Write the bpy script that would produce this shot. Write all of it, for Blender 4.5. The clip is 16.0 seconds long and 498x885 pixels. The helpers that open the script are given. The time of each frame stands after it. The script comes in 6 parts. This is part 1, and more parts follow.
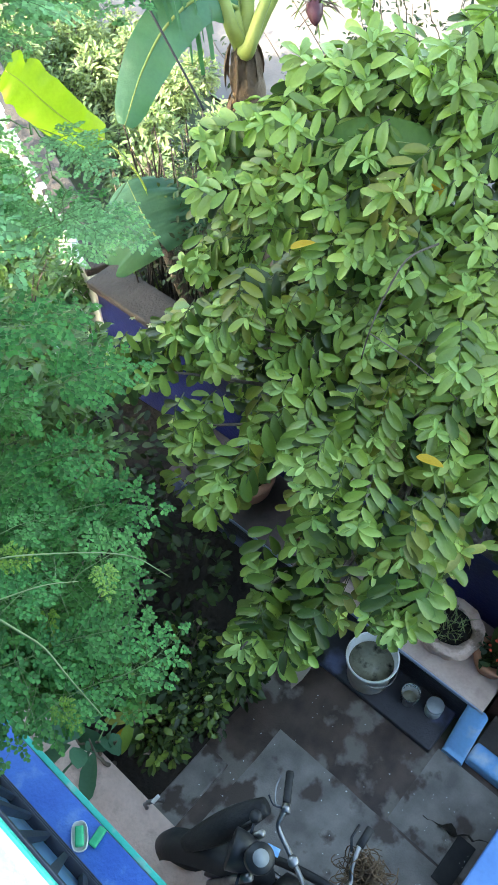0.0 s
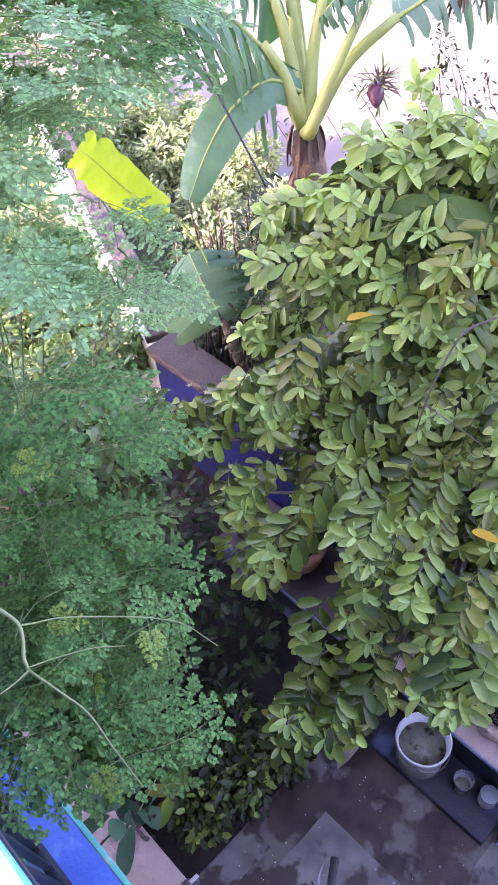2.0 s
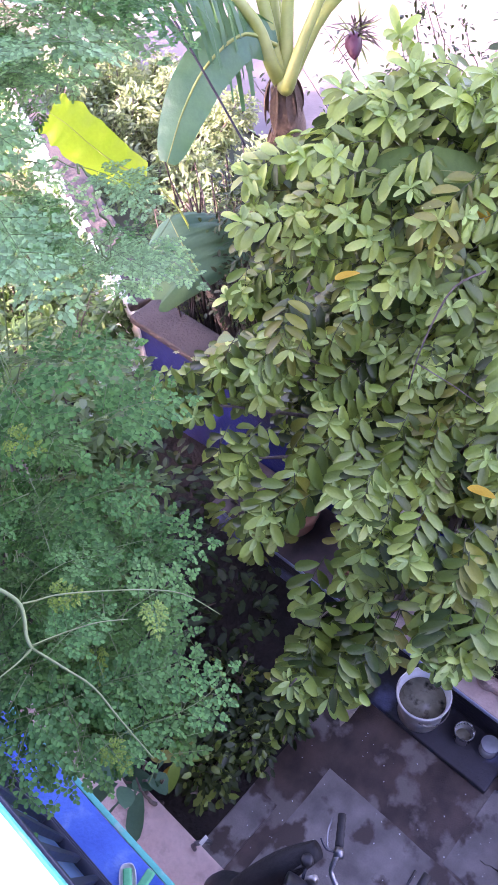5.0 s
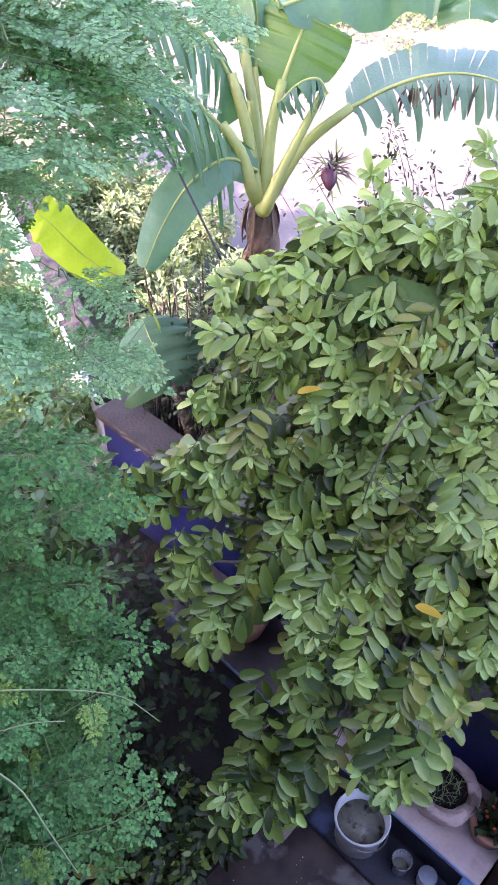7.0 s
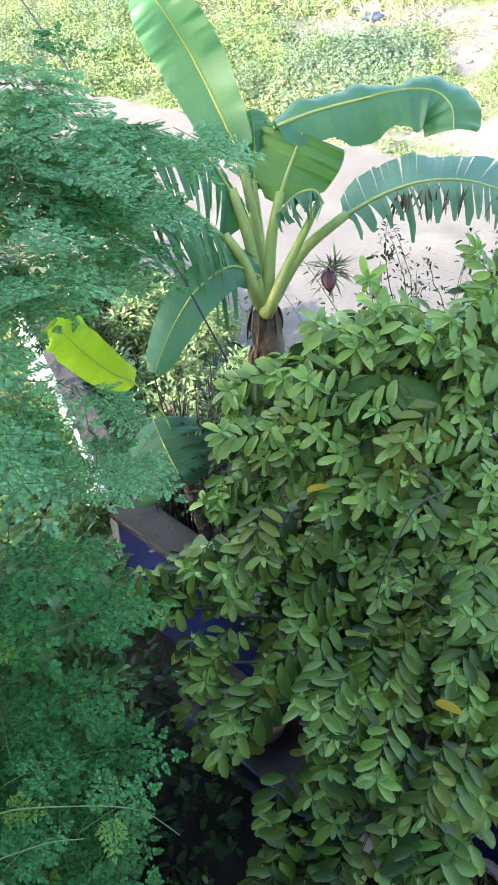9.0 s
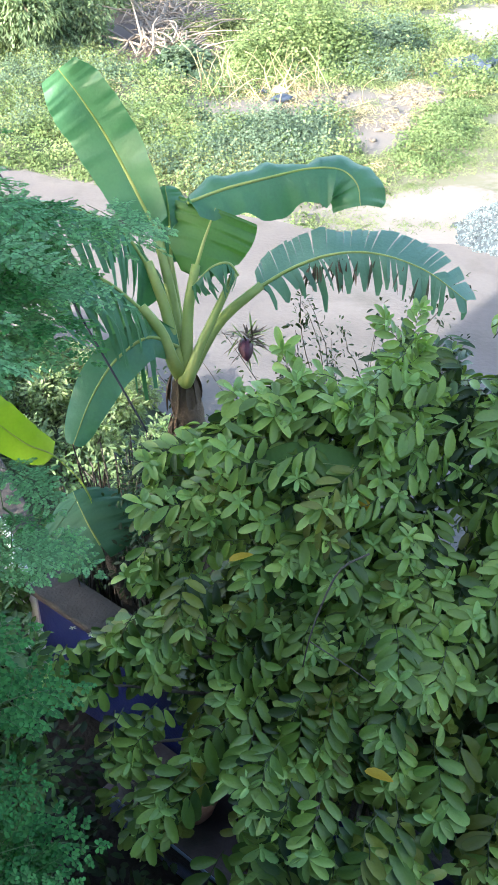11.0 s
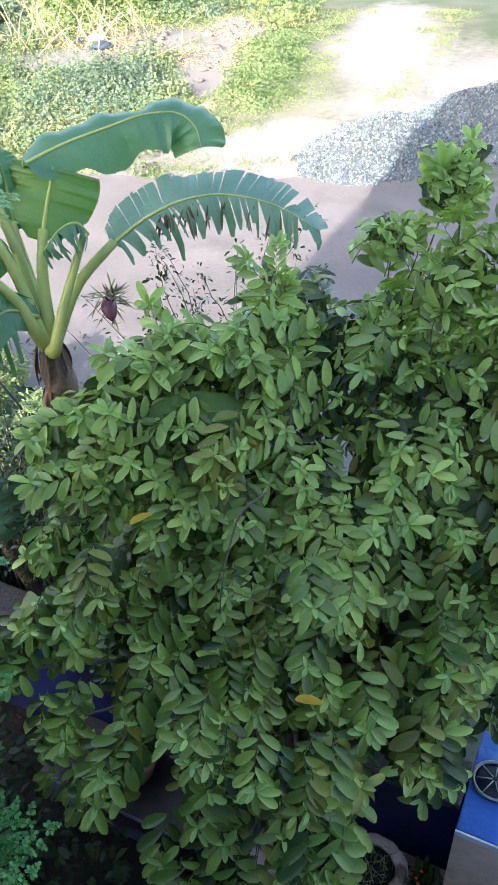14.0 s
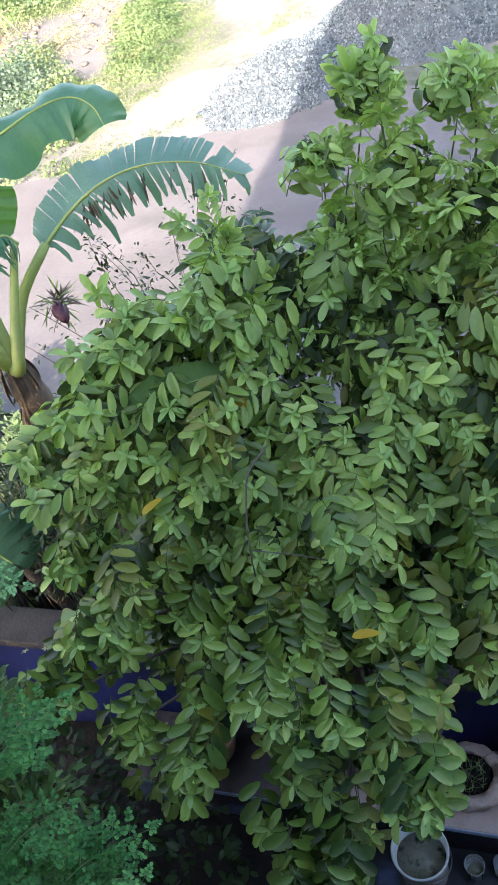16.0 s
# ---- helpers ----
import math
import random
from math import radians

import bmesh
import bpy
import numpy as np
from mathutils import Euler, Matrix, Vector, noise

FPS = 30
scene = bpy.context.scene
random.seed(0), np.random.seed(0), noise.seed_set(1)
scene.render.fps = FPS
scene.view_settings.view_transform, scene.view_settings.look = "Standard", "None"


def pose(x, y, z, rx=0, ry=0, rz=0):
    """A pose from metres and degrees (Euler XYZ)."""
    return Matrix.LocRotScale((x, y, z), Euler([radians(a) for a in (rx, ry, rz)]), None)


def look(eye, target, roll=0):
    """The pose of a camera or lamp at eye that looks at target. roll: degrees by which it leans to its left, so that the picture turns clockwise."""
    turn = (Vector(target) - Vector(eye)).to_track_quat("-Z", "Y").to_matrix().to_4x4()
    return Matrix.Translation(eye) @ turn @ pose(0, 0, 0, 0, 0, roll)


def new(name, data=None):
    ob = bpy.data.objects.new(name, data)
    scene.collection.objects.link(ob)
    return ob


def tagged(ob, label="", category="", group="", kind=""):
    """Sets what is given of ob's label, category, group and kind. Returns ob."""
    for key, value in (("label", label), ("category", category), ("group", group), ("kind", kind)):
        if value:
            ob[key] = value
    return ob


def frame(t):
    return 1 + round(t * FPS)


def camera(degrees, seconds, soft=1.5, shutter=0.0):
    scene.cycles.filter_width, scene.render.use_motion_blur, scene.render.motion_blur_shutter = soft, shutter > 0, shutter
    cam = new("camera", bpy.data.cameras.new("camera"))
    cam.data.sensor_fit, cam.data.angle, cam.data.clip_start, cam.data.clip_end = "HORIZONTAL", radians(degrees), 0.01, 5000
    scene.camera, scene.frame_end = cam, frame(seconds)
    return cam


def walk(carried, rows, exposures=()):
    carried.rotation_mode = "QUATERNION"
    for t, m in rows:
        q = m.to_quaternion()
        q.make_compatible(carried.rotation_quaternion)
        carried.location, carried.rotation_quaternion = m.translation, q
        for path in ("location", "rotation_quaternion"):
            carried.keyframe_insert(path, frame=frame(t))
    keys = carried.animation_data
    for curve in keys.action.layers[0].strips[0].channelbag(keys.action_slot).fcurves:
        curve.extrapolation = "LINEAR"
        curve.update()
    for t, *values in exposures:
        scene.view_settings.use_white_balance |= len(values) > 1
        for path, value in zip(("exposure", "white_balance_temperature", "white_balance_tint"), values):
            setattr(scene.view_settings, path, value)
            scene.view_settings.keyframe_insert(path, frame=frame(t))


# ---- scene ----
# ---- camera ----
cam = camera(34.28, 16.0, soft=1.3)
EYE = (0.0, 0.0, 4.65)


def aim(heading, pitch, lean, eye=EYE):
    """The pose of the camera at eye, turned by heading from +y towards +x, tilted by pitch."""
    a, b = radians(heading), radians(pitch)
    way = Vector((math.sin(a) * math.cos(b), math.cos(a) * math.cos(b), math.sin(b)))
    return look(eye, Vector(eye) + way, lean)


PATH = [
    (0, 46.36, -53.46, -2.16, -0.002, -0.003, 4.649),
    (0.5, 43.31, -54.74, -6.32, -0.002, 0.002, 4.643),
    (1, 43.15, -52.49, -5.73, 0.008, 0.014, 4.656),
    (1.5, 40.48, -47.62, -5.03, -0.000, -0.007, 4.655),
    (2, 40.91, -48.43, -4.70, -0.002, -0.002, 4.648),
    (2.5, 40.42, -49.05, -5.30, -0.002, -0.000, 4.652),
    (3, 39.84, -49.20, -6.48, 0.000, -0.003, 4.647),
    (3.2, 40.04, -49.43, -6.82, -0.006, -0.003, 4.641),
    (5.3, 42.33, -51.05, -6.00, 0.000, 0.035, 4.630),
    (5.5, 44.44, -50.01, -3.42, -0.000, 0.028, 4.659),
    (6, 45.47, -46.35, -1.27, -0.007, 0.022, 4.686),
    (6.5, 44.82, -45.23, -0.50, -0.009, 0.019, 4.693),
    (7, 46.91, -44.11, 1.53, -0.010, 0.022, 4.675),
    (7.5, 45.81, -41.48, -1.40, -0.007, 0.009, 4.740),
    (8, 46.33, -38.03, -0.33, -0.019, 0.006, 4.740),
    (8.5, 43.55, -38.52, -3.64, -0.017, 0.001, 4.758),
    (9, 45.66, -37.93, -1.45, -0.013, 0.002, 4.759),
    (9.5, 50.34, -34.23, 0.95, 0.004, 0.005, 4.765),
    (9.7, 52.41, -33.56, 1.49, 0.007, -0.001, 4.782),
    (12, 51.77, -32.68, 0.15, -0.006, -0.005, 4.770),
    (12.5, 51.57, -32.13, 0.03, -0.015, 0.001, 4.767),
    (13, 52.01, -32.14, -0.15, -0.010, -0.005, 4.765),
    (13.5, 56.94, -34.53, -1.72, -0.004, 0.007, 4.766),
    (14, 62.60, -36.86, -2.54, -0.001, 0.017, 4.764),
    (14.5, 65.08, -36.03, -5.43, -0.005, 0.040, 4.757),
    (15, 67.02, -38.21, -11.25, 0.009, 0.045, 4.747),
    (15.5, 64.72, -37.00, -18.55, 0.015, 0.046, 4.739),
    (16, 62.77, -39.46, -18.55, 0.022, 0.040, 4.711),
]
walk(cam, [(r[0], aim(r[1], r[2], r[3], (r[4], r[5], r[6]))) for r in PATH], exposures=[
    (0, 3.70, 7450, 4),
    (0.5, 3.78, 7350, 12),
    (1.5, 3.82, 6850, 48),
    (3, 3.82, 6750, 62),
    (5.5, 3.82, 6650, 64),
    (6.5, 3.70, 6600, 62),
    (7, 3.55, 6600, 50),
    (8, 3.20, 6600, 10),
    (9.5, 2.82, 6500, 6),
    (12.5, 2.46, 6150, 10),
    (14, 2.64, 6450, 14),
    (16, 2.76, 6700, 17),
])

# ---- light ----
world = bpy.data.worlds.new("sky")
scene.world = world
world.use_nodes = True
wn = world.node_tree.nodes
SUN_EL, SUN_HEAD = 22.0, -91.0     # height of the sun; its compass side, from +y towards +x
sky = wn.new("ShaderNodeTexSky")
sky.sky_type, sky.sun_disc = "NISHITA", False
sky.sun_elevation, sky.sun_rotation = radians(SUN_EL), radians(SUN_HEAD)
sky.air_density, sky.dust_density, sky.ozone_density = 1.0, 2.5, 1.0
wn["Background"].inputs[1].default_value = 0.15
world.node_tree.links.new(sky.outputs[0], wn["Background"].inputs[0])
sun_dir = Vector((math.sin(radians(SUN_HEAD)) * math.cos(radians(SUN_EL)),
                  math.cos(radians(SUN_HEAD)) * math.cos(radians(SUN_EL)), math.sin(radians(SUN_EL))))
sun = new("sun", bpy.data.lights.new("sun", "SUN"))
sun.data.energy, sun.data.angle, sun.data.color = 3.0, radians(0.6), (1.0, 0.95, 0.86)
sun.matrix_world = look(sun_dir * 40, (0, 0, 0))


# ---- materials ----
def rgb(c):
    return (c[0], c[1], c[2], 1.0)


def material(name, dark, light, rough=0.7, scale=6.0, fine=60.0, bump=0.2, stain=None, stain_scale=1.2,
             stain_amount=0.4, metal=0.0, passing=0.0, island=0.0, spec=0.4, coat=0.0, pass_tint=None, stain_edge=None):
    """A surface whose colour wanders between two tones at two scales, with grain, stains and relief;
    passing: the share of light that passes a leaf; island: how far each leaf or piece differs in tone."""
    m = bpy.data.materials.new(name)
    m.use_nodes = True
    nt = m.node_tree
    n, link = nt.nodes, nt.links.new
    b = n["Principled BSDF"]
    co = n.new("ShaderNodeTexCoord").outputs["Object"]

    def noise_at(s, detail=5.0):
        t = n.new("ShaderNodeTexNoise")
        t.inputs["Scale"].default_value, t.inputs["Detail"].default_value = s, detail
        link(co, t.inputs["Vector"])
        return t.outputs["Fac"]

    def mixed(fac, a, c, mode="MIX"):
        x = n.new("ShaderNodeMix")
        x.data_type, x.blend_type = "RGBA", mode
        for sock, v in ((x.inputs[0], fac), (x.inputs[6], a), (x.inputs[7], c)):
            if hasattr(v, "is_output"):
                link(v, sock)
            else:
                sock.default_value = v
        return x.outputs[2]

    def ramp(v, lo, hi):
        r = n.new("ShaderNodeMapRange")
        link(v, r.inputs[0])
        r.inputs[1].default_value, r.inputs[2].default_value = lo, hi
        return r.outputs[0]

    big, small = noise_at(scale), noise_at(fine, 3.0)
    col = mixed(ramp(big, 0.32, 0.68), rgb(dark), rgb(light))
    if island:
        g = n.new("ShaderNodeNewGeometry").outputs["Random Per Island"]
        o = n.new("ShaderNodeObjectInfo").outputs["Random"]
        s = n.new("ShaderNodeMath")
        s.operation = "ADD"
        link(g, s.inputs[0]), link(o, s.inputs[1])
        fr = n.new("ShaderNodeMath")
        fr.operation = "FRACT"
        link(s.outputs[0], fr.inputs[0])
        h = n.new("ShaderNodeHueSaturation")
        v = n.new("ShaderNodeMapRange")
        link(fr.outputs[0], v.inputs[0])
        v.inputs[3].default_value, v.inputs[4].default_value = 1 - island, 1 + island
        link(v.outputs[0], h.inputs["Value"])
        w = n.new("ShaderNodeMapRange")
        link(s.outputs[0], w.inputs[0])
        w.inputs[2].default_value = 2.0
        w.inputs[3].default_value, w.inputs[4].default_value = 0.5 - island * 0.04, 0.5 + island * 0.03
        link(w.outputs[0], h.inputs["Hue"])
        link(col, h.inputs["Color"])
        col = h.outputs[0]
    if stain:
        lo, hi = stain_edge or (0.62 - stain_amount * 0.25, 0.72)
        col = mixed(ramp(noise_at(stain_scale, 6.0), lo, hi), col, rgb(stain))
    col = mixed(0.35, col, mixed(small, (0.55, 0.55, 0.55, 1), (1.25, 1.25, 1.25, 1)), "MULTIPLY")
    link(col, b.inputs["Base Color"])
    rr = n.new("ShaderNodeMapRange")
    link(small, rr.inputs[0])
    rr.inputs[3].default_value, rr.inputs[4].default_value = max(0.03, rough - 0.1), min(1.0, rough + 0.1)
    link(rr.outputs[0], b.inputs["Roughness"])
    b.inputs["Metallic"].default_value = metal
    b.inputs["Specular IOR Level"].default_value = spec
    b.inputs["Coat Weight"].default_value = coat
    if bump:
        bp = n.new("ShaderNodeBump")
        bp.inputs["Strength"].default_value, bp.inputs["Distance"].default_value = bump, 0.02
        ad = n.new("ShaderNodeMath")
        ad.operation = "ADD"
        link(big, ad.inputs[0]), link(small, ad.inputs[1])
        link(ad.outputs[0], bp.inputs["Height"])
        link(bp.outputs[0], b.inputs["Normal"])
    if passing:
        tr = n.new("ShaderNodeBsdfTranslucent")
        tint = pass_tint or (1.5, 1.5, 0.5, 1)
        link(mixed(1.0, col, tint, "MULTIPLY"), tr.inputs["Color"])
        mx = n.new("ShaderNodeMixShader")
        mx.inputs[0].default_value = passing
        link(b.outputs[0], mx.inputs[1]), link(tr.outputs[0], mx.inputs[2])
        link(mx.outputs[0], n["Material Output"].inputs[0])
    return m


M = dict(
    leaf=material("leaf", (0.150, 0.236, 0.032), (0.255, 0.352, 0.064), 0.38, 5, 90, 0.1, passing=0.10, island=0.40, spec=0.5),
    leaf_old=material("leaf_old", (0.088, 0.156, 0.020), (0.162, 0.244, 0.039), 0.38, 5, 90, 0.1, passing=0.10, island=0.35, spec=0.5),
    # shade deep in the crown is put into this dark leaf colour
    leaf_shade=material("leaf_shade", (0.028, 0.056, 0.008), (0.060, 0.104, 0.016), 0.40, 5, 90, 0.1, passing=0.08, island=0.35, spec=0.45),
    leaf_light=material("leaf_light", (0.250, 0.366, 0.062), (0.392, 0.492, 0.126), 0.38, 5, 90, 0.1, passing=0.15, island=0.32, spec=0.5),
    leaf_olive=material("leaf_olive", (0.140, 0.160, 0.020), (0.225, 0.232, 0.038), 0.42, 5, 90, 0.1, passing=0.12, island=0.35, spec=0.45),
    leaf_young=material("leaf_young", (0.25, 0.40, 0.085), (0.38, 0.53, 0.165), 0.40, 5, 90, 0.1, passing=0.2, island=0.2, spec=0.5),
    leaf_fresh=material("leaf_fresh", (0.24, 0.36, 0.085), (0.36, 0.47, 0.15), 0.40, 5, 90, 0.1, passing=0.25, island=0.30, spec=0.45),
    leaf_yellow=material("leaf_yellow", (0.55, 0.34, 0.03), (0.65, 0.42, 0.05), 0.5, 9, 90, 0.1, passing=0.25),
    # dark tone for variety of green, and for shaded gaps between low fronds
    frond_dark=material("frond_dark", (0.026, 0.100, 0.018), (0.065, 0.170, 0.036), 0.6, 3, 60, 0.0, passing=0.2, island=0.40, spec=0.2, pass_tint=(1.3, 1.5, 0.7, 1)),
    # haze and glare over the upper fronds are put into this pale colour
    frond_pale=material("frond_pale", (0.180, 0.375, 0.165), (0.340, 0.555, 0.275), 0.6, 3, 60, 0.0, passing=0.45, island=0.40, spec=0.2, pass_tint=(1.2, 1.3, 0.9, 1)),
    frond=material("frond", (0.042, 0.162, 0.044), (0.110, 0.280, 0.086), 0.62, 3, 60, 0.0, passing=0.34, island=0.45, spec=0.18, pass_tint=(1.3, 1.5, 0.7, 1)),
    frond_stem=material("frond_stem", (0.085, 0.150, 0.045), (0.150, 0.225, 0.080), 0.6, 9, 70, 0.1),
    frond_young=material("frond_young", (0.15, 0.27, 0.04), (0.22, 0.35, 0.06), 0.55, 3, 60, 0.0, passing=0.3, island=0.3),
    # near-black green: the gloom among the undergrowth is put into the colour
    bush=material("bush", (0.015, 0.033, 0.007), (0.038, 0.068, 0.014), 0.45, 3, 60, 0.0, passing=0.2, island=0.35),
    garden=material("garden_leaf", (0.060, 0.140, 0.040), (0.140, 0.245, 0.075), 0.45, 3, 60, 0.0, passing=0.25, island=0.40),
    shrub=material("shrub", (0.125, 0.195, 0.078), (0.245, 0.305, 0.150), 0.6, 2, 50, 0.0, passing=0.35, island=0.45),
    banana=material("banana_leaf", (0.055, 0.165, 0.078), (0.100, 0.230, 0.112), 0.40, 2.5, 50, 0.15, passing=0.3, spec=0.5, pass_tint=(1.1, 1.4, 0.8, 1)),
    banana_dark=material("dark_banana_leaf", (0.075, 0.160, 0.030), (0.125, 0.220, 0.050), 0.55, 2.5, 50, 0.15, passing=0.2, spec=0.3),
    # yellow-green leaf with the sunlight put into its colour
    banana_sunlit=material("banana_leaf_light", (0.22, 0.36, 0.03), (0.30, 0.43, 0.05), 0.45, 2.5, 50, 0.15, passing=0.45),
    banana_under=material("banana_leaf_underside", (0.085, 0.190, 0.055), (0.130, 0.250, 0.080), 0.5, 2.5, 50, 0.15, passing=0.35, spec=0.35, pass_tint=(1.3, 1.5, 0.6, 1)),
    banana_pale=material("dusty_banana_leaf", (0.095, 0.200, 0.135), (0.160, 0.285, 0.200), 0.45, 2.5, 50, 0.15, passing=0.25, spec=0.45, pass_tint=(1.2, 1.4, 0.7, 1)),
    # darker bluish copy of the leaf green, with shade put into it
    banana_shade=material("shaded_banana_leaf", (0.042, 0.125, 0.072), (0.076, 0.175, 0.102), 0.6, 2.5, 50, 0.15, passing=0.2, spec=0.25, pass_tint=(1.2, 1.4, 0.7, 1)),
    banana_dull=material("dull_banana_leaf", (0.080, 0.085, 0.060), (0.145, 0.140, 0.100), 0.6, 2.5, 50, 0.2, passing=0.15, spec=0.3),
    petiole=material("petiole", (0.24, 0.32, 0.07), (0.36, 0.40, 0.12), 0.45, 3, 40, 0.1),
    sheath=material("dry_sheath", (0.10, 0.065, 0.045), (0.26, 0.18, 0.12), 0.8, 5, 60, 0.5, stain=(0.05, 0.033, 0.025), stain_scale=5, stain_amount=0.5),
    bud=material("banana_bud", (0.055, 0.016, 0.028), (0.100, 0.028, 0.045), 0.4, 8, 60, 0.2),
    dark_stem=material("dark_stem", (0.028, 0.020, 0.014), (0.070, 0.050, 0.036), 0.8, 9, 70, 0.5),
    bark=material("bark", (0.10, 0.075, 0.055), (0.22, 0.18, 0.14), 0.85, 9, 70, 0.7),
    twig=material("twig", (0.060, 0.078, 0.026), (0.110, 0.125, 0.048), 0.7, 9, 70, 0.2),
    dry=material("dry_wood", (0.24, 0.19, 0.15), (0.38, 0.31, 0.25), 0.85, 6, 60, 0.4),
    green_stem=material("green_stem", (0.14, 0.20, 0.07), (0.22, 0.28, 0.12), 0.6, 9, 70, 0.1),
    concrete=material("concrete", (0.135, 0.122, 0.110), (0.255, 0.235, 0.210), 0.55, 7.0, 120, 0.22, stain=(0.070, 0.050, 0.040), stain_scale=5.0, stain_edge=(0.53, 0.59)),
    # blue stain is faded paint; the dark tone holds the shade of the recess
    step=material("shaded_step_paint", (0.022, 0.021, 0.024), (0.050, 0.048, 0.058), 0.55, 2.2, 45, 0.3, stain=(0.16, 0.20, 0.38), stain_scale=3.0, stain_amount=0.3),
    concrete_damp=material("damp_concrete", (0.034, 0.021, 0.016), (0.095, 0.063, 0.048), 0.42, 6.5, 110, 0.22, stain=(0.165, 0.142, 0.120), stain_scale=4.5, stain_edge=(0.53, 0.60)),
    # gloom under the tree is put into this very dark earth colour
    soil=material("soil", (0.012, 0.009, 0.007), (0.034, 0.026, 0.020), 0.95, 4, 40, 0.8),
    blue=material("blue_paint", (0.008, 0.014, 0.088), (0.012, 0.023, 0.138), 0.5, 2.5, 50, 0.2, stain=(0.010, 0.012, 0.035), stain_scale=1.6, stain_amount=0.45),
    sill_blue=material("sill_blue_paint", (0.025, 0.11, 0.44), (0.055, 0.18, 0.56), 0.45, 3, 50, 0.2, stain=(0.13, 0.27, 0.56), stain_scale=6, stain_edge=(0.56, 0.68)),
    light_blue=material("light_blue_paint", (0.15, 0.38, 0.70), (0.22, 0.47, 0.76), 0.5, 3, 50, 0.25, stain=(0.5, 0.58, 0.65), stain_scale=5, stain_amount=0.2),
    crate_blue=material("crate_blue", (0.10, 0.27, 0.62), (0.15, 0.34, 0.70), 0.42, 3, 50, 0.1),
    faded_blue=material("faded_blue", (0.22, 0.28, 0.42), (0.34, 0.40, 0.52), 0.7, 6, 50, 0.2),
    teal=material("teal_paint", (0.02, 0.42, 0.33), (0.04, 0.52, 0.42), 0.45, 4, 50, 0.15, stain=(0.35, 0.5, 0.45), stain_scale=8, stain_amount=0.15),
    pink=material("pink_wash", (0.60, 0.42, 0.34), (0.78, 0.60, 0.52), 0.75, 3, 45, 0.35, stain=(0.30, 0.20, 0.16), stain_scale=3.5, stain_edge=(0.54, 0.68)),
    # worn pink wash, toned down for the shade of the crown
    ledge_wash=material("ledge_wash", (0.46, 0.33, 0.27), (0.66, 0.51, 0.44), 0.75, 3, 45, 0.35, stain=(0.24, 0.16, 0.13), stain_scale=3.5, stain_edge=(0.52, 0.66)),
    # stained mauve-brown with the shade under the tree put into the colour
    ledge_shaded=material("ledge_shaded", (0.080, 0.055, 0.052), (0.160, 0.115, 0.108), 0.75, 3, 45, 0.35, stain=(0.06, 0.045, 0.04), stain_scale=3.5, stain_edge=(0.50, 0.66)),
    white=material("white_wash", (0.70, 0.70, 0.68), (0.80, 0.80, 0.78), 0.7, 2, 45, 0.2, stain=(0.5, 0.5, 0.48), stain_scale=2, stain_amount=0.2),
    house=material("house_paint", (0.20, 0.22, 0.26), (0.30, 0.32, 0.36), 0.7, 2, 45, 0.2),
    # weathered cement, its tone lowered to hold the shade of the banana leaves
    wall_cap=material("wall_cap", (0.040, 0.034, 0.030), (0.082, 0.068, 0.060), 0.85, 4, 50, 0.5, stain=(0.05, 0.042, 0.037), stain_scale=4, stain_amount=0.4),
    red_wash=material("red_brown_wash", (0.10, 0.035, 0.022), (0.17, 0.065, 0.042), 0.8, 4, 50, 0.4, stain=(0.06, 0.03, 0.02), stain_scale=4, stain_amount=0.4),
    pot=material("cement_pot", (0.50, 0.33, 0.26), (0.70, 0.52, 0.43), 0.8, 7, 60, 0.6, stain=(0.20, 0.13, 0.095), stain_scale=7, stain_edge=(0.54, 0.66)),
    terracotta=material("terracotta", (0.30, 0.13, 0.07), (0.42, 0.20, 0.12), 0.8, 7, 60, 0.3),
    plastic=material("white_plastic", (0.62, 0.62, 0.58), (0.72, 0.72, 0.69), 0.45, 5, 50, 0.05, stain=(0.40, 0.38, 0.33), stain_scale=6, stain_amount=0.3),
    murky=material("murky_water", (0.17, 0.165, 0.115), (0.29, 0.28, 0.20), 0.2, 14, 40, 0.05, stain=(0.03, 0.03, 0.02), stain_scale=22, stain_amount=0.35),
    iron=material("black_iron", (0.006, 0.010, 0.020), (0.015, 0.022, 0.04), 0.45, 9, 60, 0.1),
    rubber=material("black_rubber", (0.010, 0.010, 0.011), (0.022, 0.022, 0.024), 0.7, 9, 60, 0.2),
    bike_black=material("bike_black", (0.008, 0.009, 0.011), (0.018, 0.02, 0.024), 0.45, 5, 60, 0.06, stain=(0.05, 0.048, 0.045), stain_scale=4, stain_amount=0.3, coat=0.1),
    chrome=material("chrome", (0.16, 0.16, 0.165), (0.34, 0.34, 0.35), 0.42, 9, 60, 0.03, metal=1.0),
    dial=material("dial", (0.20, 0.22, 0.23), (0.30, 0.32, 0.33), 0.35, 9, 60, 0.0),
    soap=material("green_soap", (0.02, 0.36, 0.16), (0.04, 0.46, 0.22), 0.45, 8, 50, 0.1),
    coir=material("coir", (0.070, 0.042, 0.024), (0.150, 0.095, 0.055), 0.9, 8, 60, 0.3, island=0.3),
    ground=material("ground", (0.060, 0.068, 0.036), (0.125, 0.125, 0.078), 0.95, 0.5, 9, 0.6, stain=(0.055, 0.075, 0.030), stain_scale=0.35, stain_edge=(0.45, 0.6)),
    road=material("road_dirt", (0.132, 0.113, 0.104), (0.184, 0.160, 0.147), 0.95, 0.5, 14, 0.4, stain=(0.13, 0.115, 0.10), stain_scale=1.2, stain_amount=0.4),
    gravel=material("gravel", (0.064, 0.080, 0.090), (0.122, 0.144, 0.156), 0.9, 3, 30, 1.0),
